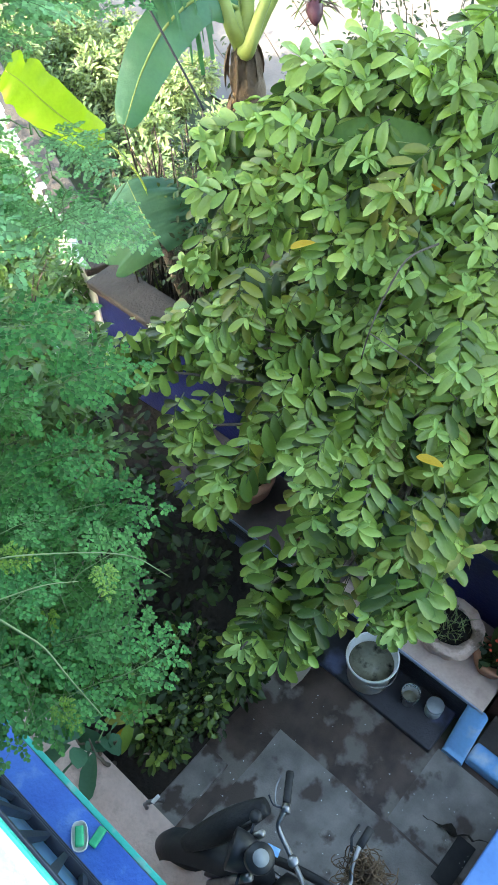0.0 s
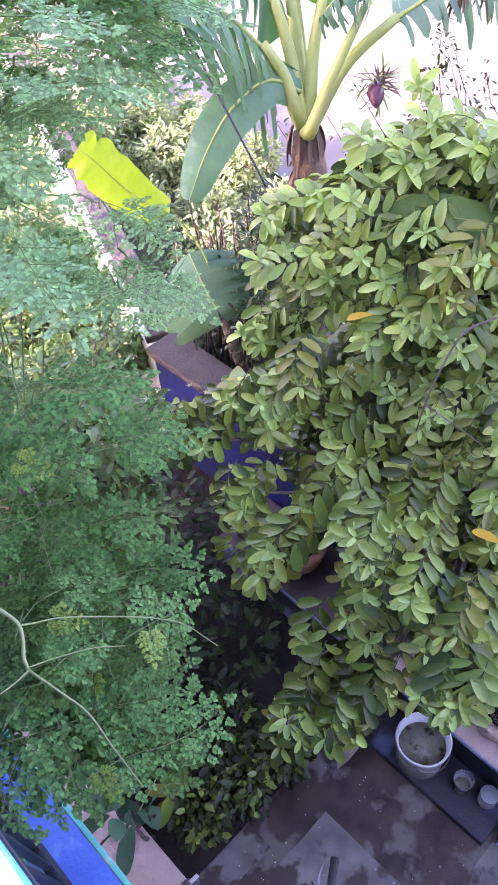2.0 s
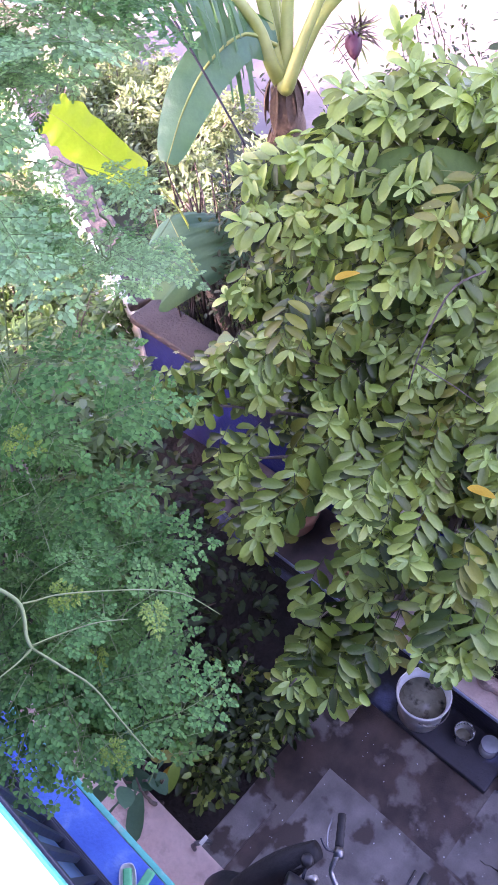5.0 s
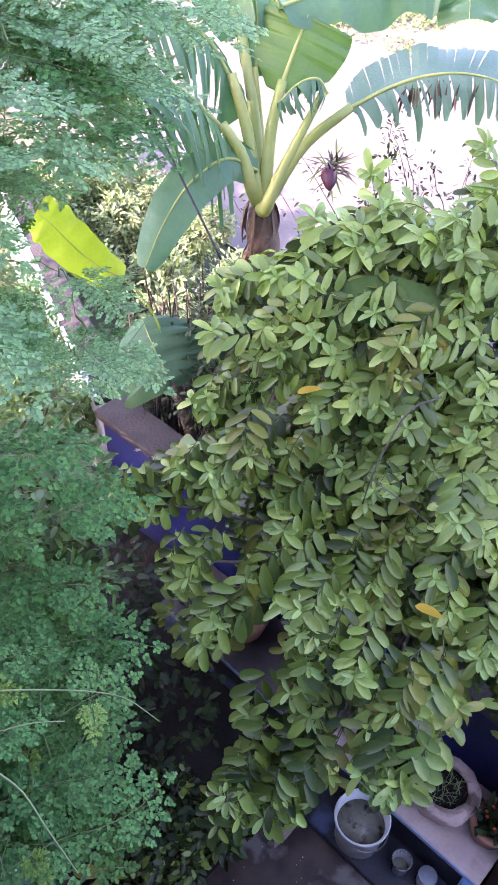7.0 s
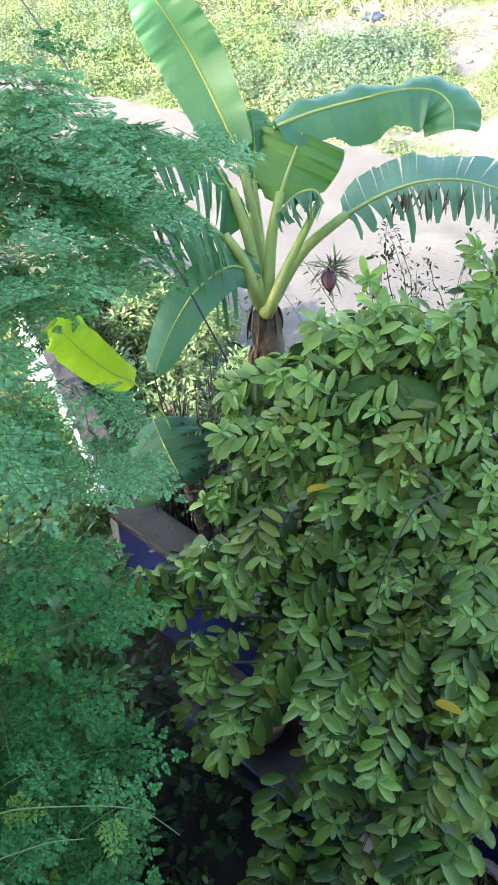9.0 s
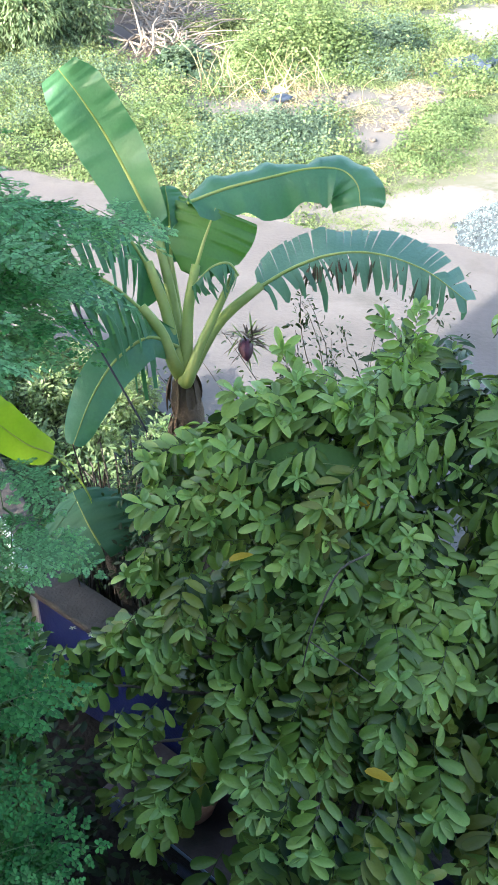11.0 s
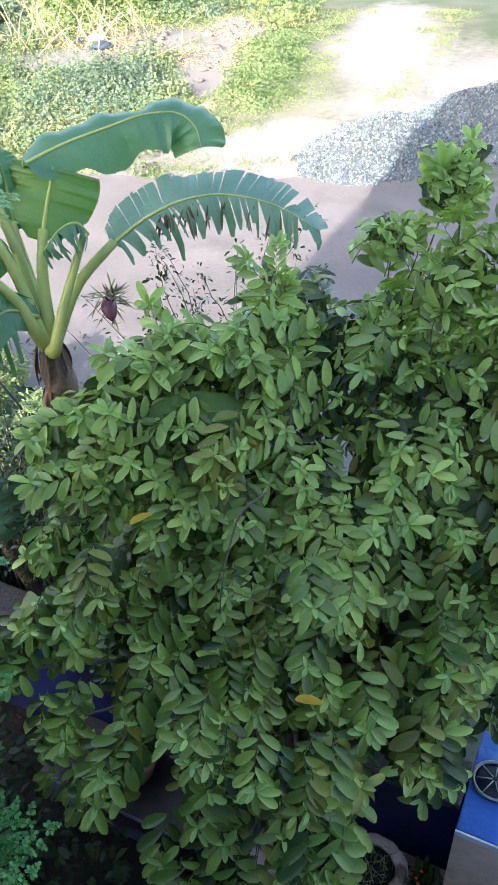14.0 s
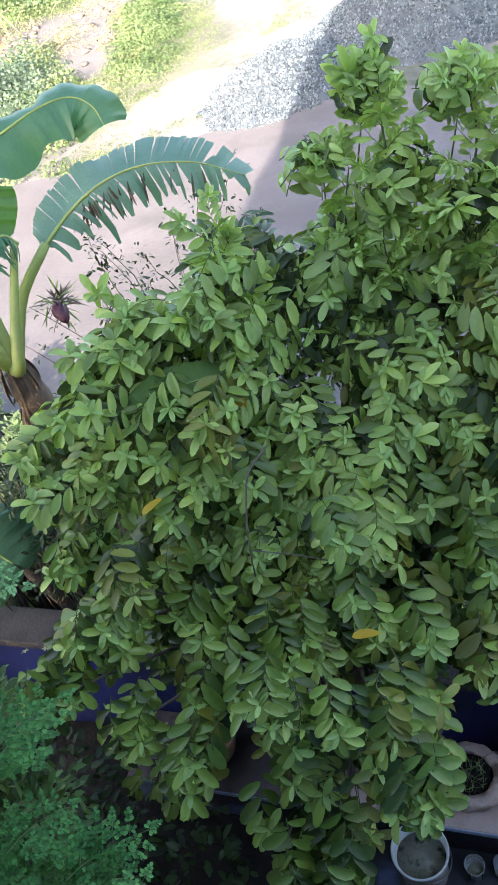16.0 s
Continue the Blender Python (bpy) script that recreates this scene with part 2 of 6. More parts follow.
    stone_chip=material("stone_chip", (0.095, 0.120, 0.134), (0.143, 0.167, 0.180), 0.85, 9, 60, 0.2, island=0.60),
    rock=material("rock", (0.13, 0.112, 0.10), (0.23, 0.20, 0.18), 0.95, 2.2, 22, 0.6, stain=(0.09, 0.08, 0.055), stain_scale=2.5, stain_amount=0.5),
    vine=material("vine_leaf", (0.085, 0.135, 0.048), (0.250, 0.320, 0.140), 0.7, 0.9, 40, 0.0, passing=0.3, island=0.40, spec=0.2, pass_tint=(1.2, 1.3, 0.8, 1)),
    vine_yellow=material("yellow_vine_leaf", (0.12, 0.150, 0.060), (0.270, 0.300, 0.135), 0.7, 0.9, 40, 0.0, passing=0.3, island=0.35, spec=0.2, pass_tint=(1.2, 1.3, 0.8, 1)),
    vine_blue=material("grey_green_leaf", (0.050, 0.090, 0.055), (0.175, 0.240, 0.160), 0.65, 1.0, 40, 0.0, passing=0.3, island=0.40, spec=0.3, pass_tint=(1.2, 1.3, 0.8, 1)),
    grass=material("grass_blade", (0.12, 0.165, 0.065), (0.215, 0.255, 0.115), 0.7, 0.8, 30, 0.0, passing=0.25, island=0.35, pass_tint=(1.2, 1.3, 0.8, 1)),
    straw=material("straw", (0.27, 0.225, 0.12), (0.42, 0.36, 0.21), 0.8, 2, 40, 0.0, island=0.35),
    dark_leaf=material("dark_leaf", (0.080, 0.135, 0.066), (0.180, 0.250, 0.130), 0.6, 0.6, 40, 0.0, passing=0.25, island=0.45, pass_tint=(1.2, 1.3, 0.8, 1)),
    tarp=material("blue_tarp", (0.030, 0.045, 0.075), (0.07, 0.09, 0.13), 0.5, 4, 40, 0.2),
    petal=material("white_petal", (0.75, 0.75, 0.72), (0.8, 0.8, 0.78), 0.6, 8, 40, 0.0, passing=0.2),
    red_petal=material("red_petal", (0.6, 0.06, 0.03), (0.7, 0.1, 0.04), 0.6, 8, 40, 0.0, passing=0.2),
    cable=material("cable", (0.010, 0.010, 0.012), (0.02, 0.02, 0.022), 0.6, 8, 40, 0.0),
    bag=material("litter_plastic", (0.5, 0.52, 0.55), (0.7, 0.72, 0.74), 0.4, 8, 40, 0.1),
    bag_blue=material("blue_litter", (0.02, 0.2, 0.6), (0.03, 0.3, 0.7), 0.4, 8, 40, 0.1),
)


def bare_places(m, places):
    """Lets bare earth show through a ground material: (x, y, rx, ry, turn, colour, softness) each, with ragged edges."""
    nt = m.node_tree
    n, link = nt.nodes, nt.links.new
    b = n["Principled BSDF"]
    col = b.inputs["Base Color"].links[0].from_socket
    co = n.new("ShaderNodeTexCoord").outputs["Object"]
    coarse, finer = n.new("ShaderNodeTexNoise"), n.new("ShaderNodeTexNoise")
    coarse.inputs["Scale"].default_value, coarse.inputs["Detail"].default_value = 0.45, 6.0
    finer.inputs["Scale"].default_value, finer.inputs["Detail"].default_value = 5.0, 4.0
    link(co, coarse.inputs["Vector"]), link(co, finer.inputs["Vector"])
    wob = n.new("ShaderNodeMath")
    wob.operation = "MULTIPLY_ADD"
    link(finer.outputs["Fac"], wob.inputs[0])
    wob.inputs[1].default_value = 0.5
    link(coarse.outputs["Fac"], wob.inputs[2])
    for (x, y, rx, ry, turn, colour, soft) in places:
        mp = n.new("ShaderNodeMapping")
        mp.vector_type = "TEXTURE"
        mp.inputs["Location"].default_value = (x, y, 0)
        mp.inputs["Rotation"].default_value = (0, 0, turn)
        mp.inputs["Scale"].default_value = (rx, ry, 50)
        link(co, mp.inputs["Vector"])
        ln = n.new("ShaderNodeVectorMath")
        ln.operation = "LENGTH"
        link(mp.outputs[0], ln.inputs[0])
        sm = n.new("ShaderNodeMath")
        sm.operation = "ADD"
        link(ln.outputs["Value"], sm.inputs[0]), link(wob.outputs[0], sm.inputs[1])
        mr = n.new("ShaderNodeMapRange")
        link(sm.outputs[0], mr.inputs[0])
        mr.inputs[1].default_value, mr.inputs[2].default_value = 1.75 - soft, 1.75 + soft
        mr.inputs[3].default_value, mr.inputs[4].default_value = 1.0, 0.0
        mx = n.new("ShaderNodeMix")
        mx.data_type = "RGBA"
        link(mr.outputs[0], mx.inputs[0]), link(col, mx.inputs[6])
        mx.inputs[7].default_value = rgb(colour)
        col = mx.outputs[2]
    link(col, b.inputs["Base Color"])


SAND, EARTH, RUBBLE, DRYGRASS = (0.24, 0.205, 0.18), (0.12, 0.085, 0.07), (0.19, 0.165, 0.145), (0.175, 0.165, 0.105)
bare_places(M["ground"], [(17.5, 8.0, 4.5, 1.9, 0.35, DRYGRASS, 0.5), (14.7, 6.8, 1.8, 0.95, -0.5, SAND, 0.10),
                          (23.5, 7.4, 6.0, 1.5, 0.25, SAND, 0.25), (45.0, 18.6, 10.0, 3.6, 0.35, SAND, 0.12),
                          (31.0, 29.0, 13.0, 4.0, 0.72, EARTH, 0.15), (20.8, 14.2, 3.8, 1.7, -0.4, RUBBLE, 0.35),
                          (19.6, 10.8, 2.6, 1.2, 0.3, RUBBLE, 0.3), (23.2, 12.1, 3.2, 1.2, 0.3, RUBBLE, 0.3), (16.0, 9.8, 1.6, .5, 0.4, EARTH, 0.3),
                          (19.5, 2.0, 5.0, 4.0, 0.0, SAND, 0.3), (13.3, 6.2, 1.3, 2.6, 0.0, SAND, 0.3), (11.6, 11.0, 0.7, 5.0, 0.0, SAND, 0.4)])
tumbler_glass = bpy.data.materials.new("clear_plastic")
tumbler_glass.use_nodes = True
_g = tumbler_glass.node_tree.nodes["Principled BSDF"]
_g.inputs["Base Color"].default_value = (0.82, 0.84, 0.82, 1)
_g.inputs["Transmission Weight"].default_value, _g.inputs["Roughness"].default_value, _g.inputs["IOR"].default_value = 0.75, 0.18, 1.3


# ---- building helpers ----
class Mesh:
    """Vertices and faces of one mesh, gathered piece by piece."""

    def __init__(self):
        self.v, self.f = [], []

    def add(self, verts, faces):
        k = len(self.v)
        self.v.extend(tuple(p) for p in verts)
        self.f.extend(tuple(i + k for i in face) for face in faces)
        return self

    def placed(self, other, m):
        self.add([m @ Vector(p) for p in other.v], other.f)
        return self

    def box(self, lo, hi, bevel=0.0):
        b = bmesh.new()
        bmesh.ops.create_cube(b, size=1.0)
        for p in b.verts:
            p.co = Vector([(lo[i] + hi[i]) / 2 + p.co[i] * (hi[i] - lo[i]) for i in range(3)])
        if bevel:
            bmesh.ops.bevel(b, geom=b.edges[:], offset=bevel, segments=2, affect="EDGES", profile=0.7)
        b.verts.index_update()
        self.add([p.co for p in b.verts], [[p.index for p in q.verts] for q in b.faces])
        b.free()
        return self

    def tube(self, points, radii, sides=7, caps=True):
        pts = [Vector(p) for p in points]
        n = len(pts)
        if not hasattr(radii, "__len__"):
            radii = [radii] * n
        side = None
        verts, faces = [], []
        for i, p in enumerate(pts):
            t = (pts[min(i + 1, n - 1)] - pts[max(i - 1, 0)]).normalized()
            if side is None:
                side = t.orthogonal().normalized()
            side = (side - t * side.dot(t)).normalized()
            other = t.cross(side)
            for k in range(sides):
                a = 2 * math.pi * k / sides
                verts.append(p + (side * math.cos(a) + other * math.sin(a)) * radii[i])
        for i in range(n - 1):
            for k in range(sides):
                a, b = i * sides + k, i * sides + (k + 1) % sides
                faces.append((a, b, b + sides, a + sides))
        if caps:
            faces.append(tuple(range(sides))[::-1])
            faces.append(tuple((n - 1) * sides + k for k in range(sides)))
        return self.add(verts, faces)

    def turned(self, profile, centre=(0, 0, 0), sides=32, wobble=0.0):
        """A body turned about z from (radius, height) pairs."""
        verts, faces = [], []
        for i, (r, h) in enumerate(profile):
            for k in range(sides):
                a = 2 * math.pi * k / sides
                q = 1 + wobble * noise.noise((math.cos(a) * 2, math.sin(a) * 2, i * 0.7 + centre[1]))
                verts.append((centre[0] + r * q * math.cos(a), centre[1] + r * q * math.sin(a), centre[2] + h))
        for i in range(len(profile) - 1):
            for k in range(sides):
                a, b = i * sides + k, i * sides + (k + 1) % sides
                faces.append((a, b, b + sides, a + sides))
        faces.append(tuple(range(sides))[::-1])
        faces.append(tuple((len(profile) - 1) * sides + k for k in range(sides)))
        return self.add(verts, faces)

    def data(self, name, mat, smooth=True):
        me = bpy.data.meshes.new(name)
        me.from_pydata(self.v, [], self.f)
        for one in (mat if isinstance(mat, (list, tuple)) else [mat]):
            me.materials.append(one)
        me.polygons.foreach_set("use_smooth", [smooth] * len(me.polygons))
        me.update()
        return me


def part(name, mesh, mat, parent=None, label="", smooth=True, kind=""):
    ob = new(name, mesh if isinstance(mesh, bpy.types.Mesh) else mesh.data(name, mat, smooth))
    ob.parent = parent
    return tagged(ob, label, kind=kind)


def thing(name, label, category, group="", kind="", at=(0, 0, 0)):
    ob = new(name)
    ob.empty_display_size = 0.1
    ob.location = at
    return tagged(ob, label, category, group, kind)


def under(ob, parent):
    """Parents ob under a thing whose base is not at the origin, leaving ob where it is."""
    ob.parent = parent
    ob.matrix_parent_inverse = Matrix.Translation(-parent.location)
    return ob


def curve3(a, b, c, n):
    """n + 1 points on the arc from a to c that bends towards b."""
    a, b, c = Vector(a), Vector(b), Vector(c)
    return [a * (1 - s) ** 2 + b * 2 * s * (1 - s) + c * s * s for s in [i / n for i in range(n + 1)]]


def frame_of(way, up):
    """Axes with y along way and z near up."""
    y = Vector(way).normalized()
    x = y.cross(Vector(up))
    x = x.normalized() if x.length > 1e-4 else y.orthogonal().normalized()
    z = x.cross(y)
    return Matrix((x, y, z)).transposed().to_4x4()


# ---- setting ----
def uneven_sheet(x0, x1, y0, y1, z, nx, ny, rough, scale, seed=0.0, edge=0.0):
    """A sheet of ground with low bumps; edge: how far its outline wanders."""
    me = Mesh()
    verts, faces = [], []
    for i in range(nx + 1):
        for j in range(ny + 1):
            u, v = i / nx, j / ny
            x, y = x0 + (x1 - x0) * u, y0 + (y1 - y0) * v
            if edge:
                x += edge * noise.noise((y * 0.6, seed, 1.3)) * (1 if i in (0, nx) else 0)
                y += edge * noise.noise((x * 0.6, seed, 5.3)) * (1 if j in (0, ny) else 0)
            verts.append((x, y, z + rough * noise.noise((x * scale, y * scale, seed))))
    for i in range(nx):
        for j in range(ny):
            a = i * (ny + 1) + j
            faces.append((a, a + ny + 1, a + ny + 2, a + 1))
    return me.add(verts, faces)


def ground_height(x, y):
    d = max(0.0, x - 3.0)
    bank = 0.35 * max(0.0, min(1.0, (x - 14.5) / 6.0)) if y > 4 else 0.0
    return -0.03 + (0.05 * noise.noise((x * 0.5, y * 0.5, 0)) + 0.16 * noise.noise((x * 0.16, y * 0.16, 3))) * min(1.0, d / 12.0) + bank * 0.4


gx = [-1500.0, -400.0, -120.0, -40.0, -15.0] + [-6 + 0.9 * i for i in range(60)] + [50, 56, 64, 74, 90, 120, 170, 260, 450, 900, 1800]
gy = [-1500.0, -400.0, -120.0, -50.0, -25.0] + [-12 + 0.9 * i for i in range(56)] + [40, 46, 54, 64, 80, 110, 160, 260, 450, 900, 1800]
me = Mesh()
me.v = [(x, y, ground_height(x, y) if -6 < x < 100 and -12 < y < 100 else -0.05) for x in gx for y in gy]
ny = len(gy)
me.f = [(i * ny + j, (i + 1) * ny + j, (i + 1) * ny + j + 1, i * ny + j + 1) for i in range(len(gx) - 1) for j in range(ny - 1)]
ground = tagged(part("ground", me, M["ground"]), "dry earth with patches of grass reaching the horizon", "ground", kind="structure")

# pale dirt road between the boundary wall and the overgrown plot
road_me = Mesh()
rv, rf = [], []
for i in range(181):
    y = -22 + i * 0.3167
    near = 5.6 + 0.05 * (y - 5) + 0.25 * noise.noise((y * 0.5, 0, 0))
    far = 11.6 + 0.35 * noise.noise((y * 0.6, 4, 0)) + 0.25 * noise.noise((y * 1.9, 4, 2)) + 0.14 * noise.noise((y * 4.7, 4, 5)) + (0.32 * (9.0 - y) if 3 < y < 9 else (1.92 if y <= 3 else -0.10 * (y - 9)))
    for k in range(9):
        x = near + (far - near) * k / 8
        rv.append((x, y, 0.02 + 0.03 * noise.noise((x * 0.7, y * 0.7, 2)) + max(0.0, ground_height(x, y) + 0.02)))
for i in range(180):
    for k in range(8):
        a = i * 9 + k
        rf.append((a, a + 1, a + 10, a + 9))
tagged(part("road", road_me.add(rv, rf), M["road"]), "pale sunlit dirt road with soft edges", "road", kind="structure")


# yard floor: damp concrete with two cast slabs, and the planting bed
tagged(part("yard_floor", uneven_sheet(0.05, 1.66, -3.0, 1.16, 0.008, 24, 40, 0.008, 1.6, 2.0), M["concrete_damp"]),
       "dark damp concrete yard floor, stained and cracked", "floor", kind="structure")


def slab(x0, x1, y0, y1, label, mat):
    me = Mesh()
    n = 16
    vs, fs = [], []
    for i in range(n + 1):
        for j in range(n + 1):
            x, y = x0 + (x1 - x0) * i / n, y0 + (y1 - y0) * j / n
            if i in (0, n):
                x += 0.006 * noise.noise((y * 5, x0, 0))
            if j in (0, n):
                y += 0.006 * noise.noise((x * 5, y0, 3))
            vs.append((x, y, 0.019 + 0.002 * noise.noise((x * 3, y * 3, 1)) - (0.004 if i in (0, n) or j in (0, n) else 0)))
    for i in range(n):
        for j in range(n):
            a = i * (n + 1) + j
            fs.append((a, a + n + 1, a + n + 2, a + 1))
    rim = [i * (n + 1) for i in range(n + 1)] + [n * (n + 1) + j for j in range(1, n + 1)] + \
          [i * (n + 1) + n for i in range(n - 1, -1, -1)] + [j for j in range(n - 1, 0, -1)]
    k = len(vs)
    vs += [(vs[q][0], vs[q][1], -0.02) for q in rim]
    for q in range(len(rim)):
        p = (q + 1) % len(rim)
        fs.append((rim[p], rim[q], k + q, k + p))
    return tagged(part("floor_slab", me.add(vs, fs), mat, smooth=False), label, "slab", "cast slabs of the yard", kind="structure")


slab(0.36, 1.102, -0.35, 0.885, "grey cast concrete slab with damp stains", M["concrete"])
slab(0.30, 0.76, 0.975, 1.15, "grey cast concrete slab beside the planting bed", M["concrete"])
slab(1.115, 1.60, -0.62, 0.16, "grey cast concrete slab with a broken edge", M["concrete"])
slab(0.36, 1.10, -1.9, -0.360, "grey cast concrete slab by the motorcycles", M["concrete"])
slab(1.115, 1.60, -1.9, -0.632, "grey cast concrete slab by the motorcycles", M["concrete"])
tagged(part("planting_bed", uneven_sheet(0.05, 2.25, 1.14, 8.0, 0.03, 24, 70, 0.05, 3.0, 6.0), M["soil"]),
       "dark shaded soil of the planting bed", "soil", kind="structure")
tagged(part("bucket_step", Mesh().box((1.54, 0.19, 0.0), (1.83, 1.30, 0.055), 0.012), M["step"]),
       "low dark step with faded blue paint below the ledge", "step", kind="structure")
ledge = tagged(part("pot_ledge", Mesh().box((1.81, 0.09, 0.0), (2.24, 2.45, 0.33), 0.012), M["step"]),
               "dark blue masonry ledge along the boundary wall", "ledge", kind="structure")
part("ledge_top", Mesh().box((1.795, 0.08, 0.332), (2.24, 1.10, 0.352), 0.006), M["ledge_wash"], ledge, "worn pinkish lime-washed ledge top")
part("ledge_end", Mesh().box((1.795, 1.102, 0.332), (2.24, 2.45, 0.350), 0.006), M["ledge_shaded"], ledge, "mauve-brown end of the ledge top with tree shade in its colour")
part("ledge_edge", Mesh().box((1.788, 0.075, 0.318), (1.794, 2.45, 0.351), 0.002), M["faded_blue"], ledge, "faded light blue ledge edge")
kerb = Mesh()
kv, kf = [], []
for i in range(9):
    u = i / 8
    x = 1.80 - 0.20 * u
    h = 0.35 - 0.29 * u ** 0.9
    for k in range(9):
        e = math.pi * k / 8
        kv.append((x, 0.10 + 0.066 * math.copysign(abs(math.cos(e)) ** 0.6, math.cos(e)) - 0.02 * u, h * max(0.0, math.sin(e)) ** 0.22))
for i in range(8):
    for k in range(8):
        a = i * 9 + k
        kf.append((a, a + 1, a + 10, a + 9))
kf += [tuple(range(9)), tuple(72 + k for k in range(8, -1, -1))]
tagged(part("kerb", kerb.add(kv, kf), M["light_blue"]), "light blue painted kerb sloping down from the ledge", "kerb", kind="structure")
tagged(part("corner_soil", uneven_sheet(1.74, 1.922, -2.4, 0.02, 0.11, 16, 40, 0.04, 4.0, 9.0), M["wall_cap"]),
       "brown earth behind the kerb", "soil", kind="structure")
tagged(part("kerb_front", Mesh().box((1.63, -2.4, 0.0), (1.745, 0.02, 0.115), 0.03), M["light_blue"]),
       "low light blue kerb round the corner bed", "kerb", kind="structure")

wall = tagged(part("wall_boundary", Mesh().box((2.25, 0.114, 0.0), (2.42, 3.50, 0.995), 0.006), M["blue"]),
              "deep blue painted boundary wall", "wall", kind="structure")
part("wall_coping", Mesh().box((2.20, 0.118, 0.998), (2.46, 3.52, 1.055), 0.015), M["wall_cap"], wall, "weathered brown cement coping")
pier = tagged(part("gate_pier", Mesh().box((2.090, -0.90, 0.0), (2.66, 0.111, 1.05), 0.012), M["sill_blue"]), "bright blue painted masonry pier beside the wall", "pier", kind="structure")
part("pier_front", Mesh().box((2.082, -0.90, 0.0), (2.0895, 0.111, 1.010)), M["pink"], pier, "pinkish washed front of the pier")
part("pier_edge", Mesh().box((2.078, -0.90, 1.014), (2.089, 0.111, 1.048), 0.002), M["white"], pier, "chipped white front edge of the pier")
tagged(part("wall_boundary_2", Mesh().box((2.25, -6.0, 0.0), (2.42, -0.904, 0.995), 0.006), M["blue"]), "deep blue painted boundary wall beyond the pier", "wall", kind="structure")
step2 = tagged(part("pier_foot", Mesh().box((1.925, -0.90, 0.0), (2.077, 0.070, 0.46), 0.012), M["red_wash"]), "red-brown washed foot of the pier", "step", kind="structure")
part("foot_top", Mesh().box((1.92, -0.90, 0.463), (2.077, 0.072, 0.480), 0.005), M["pink"], step2, "pinkish top of the pier foot")
wall2 = Mesh().box((-0.09, 0.0, 0.0), (0.09, 5.2, 1.0), 0.006)
w2 = tagged(part("wall_outer", wall2, M["white"]), "whitewashed boundary wall running on past the corner", "wall", kind="structure")
w2.matrix_world = pose(2.36, 3.53, 0, 0, 0, -22)
c2 = part("wall_coping", Mesh().box((-0.11, 0.02, 1.003), (0.12, 5.2, 1.06), 0.015), M["wall_cap"], w2, "weathered dark grey cement coping")
# white patches added for the bright sunlit strip along the coping edge
rl = random.Random(77)
y = 0.05
while y < 5.0:
    ln = rl.uniform(.05, .28)
    part("limewash_patch", Mesh().box((-0.117, y, 1.012), (-0.117 + rl.uniform(.025, .06), y + ln, 1.0635), 0.006), M["white"], c2, "broken white patch along the coping edge")
    y += ln + rl.choice((.004, .01, .03, .08))

# the house on whose upper floor one stands
# unseen walls, sized for the shadow edge and toned to cut bounced light
house = tagged(part("house_wall", Mesh().box((-9.0, -14.0, 3.20), (-0.32, 3.70, 7.7)), M["house"]),
               "unseen blue-grey upper walls of the house that shade the yard", "house", kind="structure")
tagged(part("house_wall_lower", Mesh().box((-9.0, -14.0, 0.0), (-1.4, 3.3, 3.20)), M["white"]), "whitewashed lower wall of the house", "house", kind="structure")
tagged(part("terrace_edge", Mesh().box((-0.75, -14.0, 3.24), (-0.085, 3.3, 3.36), 0.01), M["white"]), "white edge of the terrace slab", "slab", kind="structure")
tagged(part("terrace_band", Mesh().box((-0.40, -14.0, 3.16), (-0.080, 3.3, 3.236), 0.006), M["teal"]), "teal painted band below the terrace slab", "trim", kind="structure")
tagged(part("veranda_wall", Mesh().box((-0.16, -14.0, 0.0), (0.055, 3.3, 0.955), 0.006), M["pink"]), "pale pinkish half wall of the veranda", "wall", kind="structure")
sill = tagged(part("veranda_sill", Mesh().box((-0.115, -14.0, 0.958), (0.070, 3.3, 1.0), 0.006), M["sill_blue"]), "bright blue painted sill of the veranda wall", "sill", kind="structure")
part("sill_edge", Mesh().box((0.072, -14.0, 0.955), (0.098, 3.3, 1.003), 0.005), M["teal"], sill, "teal painted sill edge")
tagged(part("plinth", Mesh().box((0.057, -14.0, 0.0), (0.335, 3.3, 0.14), 0.015), M["pink"]), "pinkish plinth along the foot of the house", "plinth", kind="structure")
tagged(part("veranda_panel", Mesh().box((-0.165, -14.0, 0.958), (-0.120, 3.3, 3.155)), M["light_blue"]), "light blue boarding behind the grille", "wall", kind="structure")

grille = thing("window_grille", "black iron grille with slanting bars above the blue sill", "grille")
for z in (1.03, 1.34, 1.62, 3.10):
    part("rail", Mesh().box((-0.110, -3.0, z - 0.022), (-0.075, 3.2, z + 0.022), 0.004), M["iron"], grille)
for i in range(40):
    y = -0.9 + 0.095 * i
    part("bar", Mesh().tube([(-0.092, y + 0.59, 1.03), (-0.092, y, 3.10)], 0.015, 4), M["iron"], grille, smooth=False)


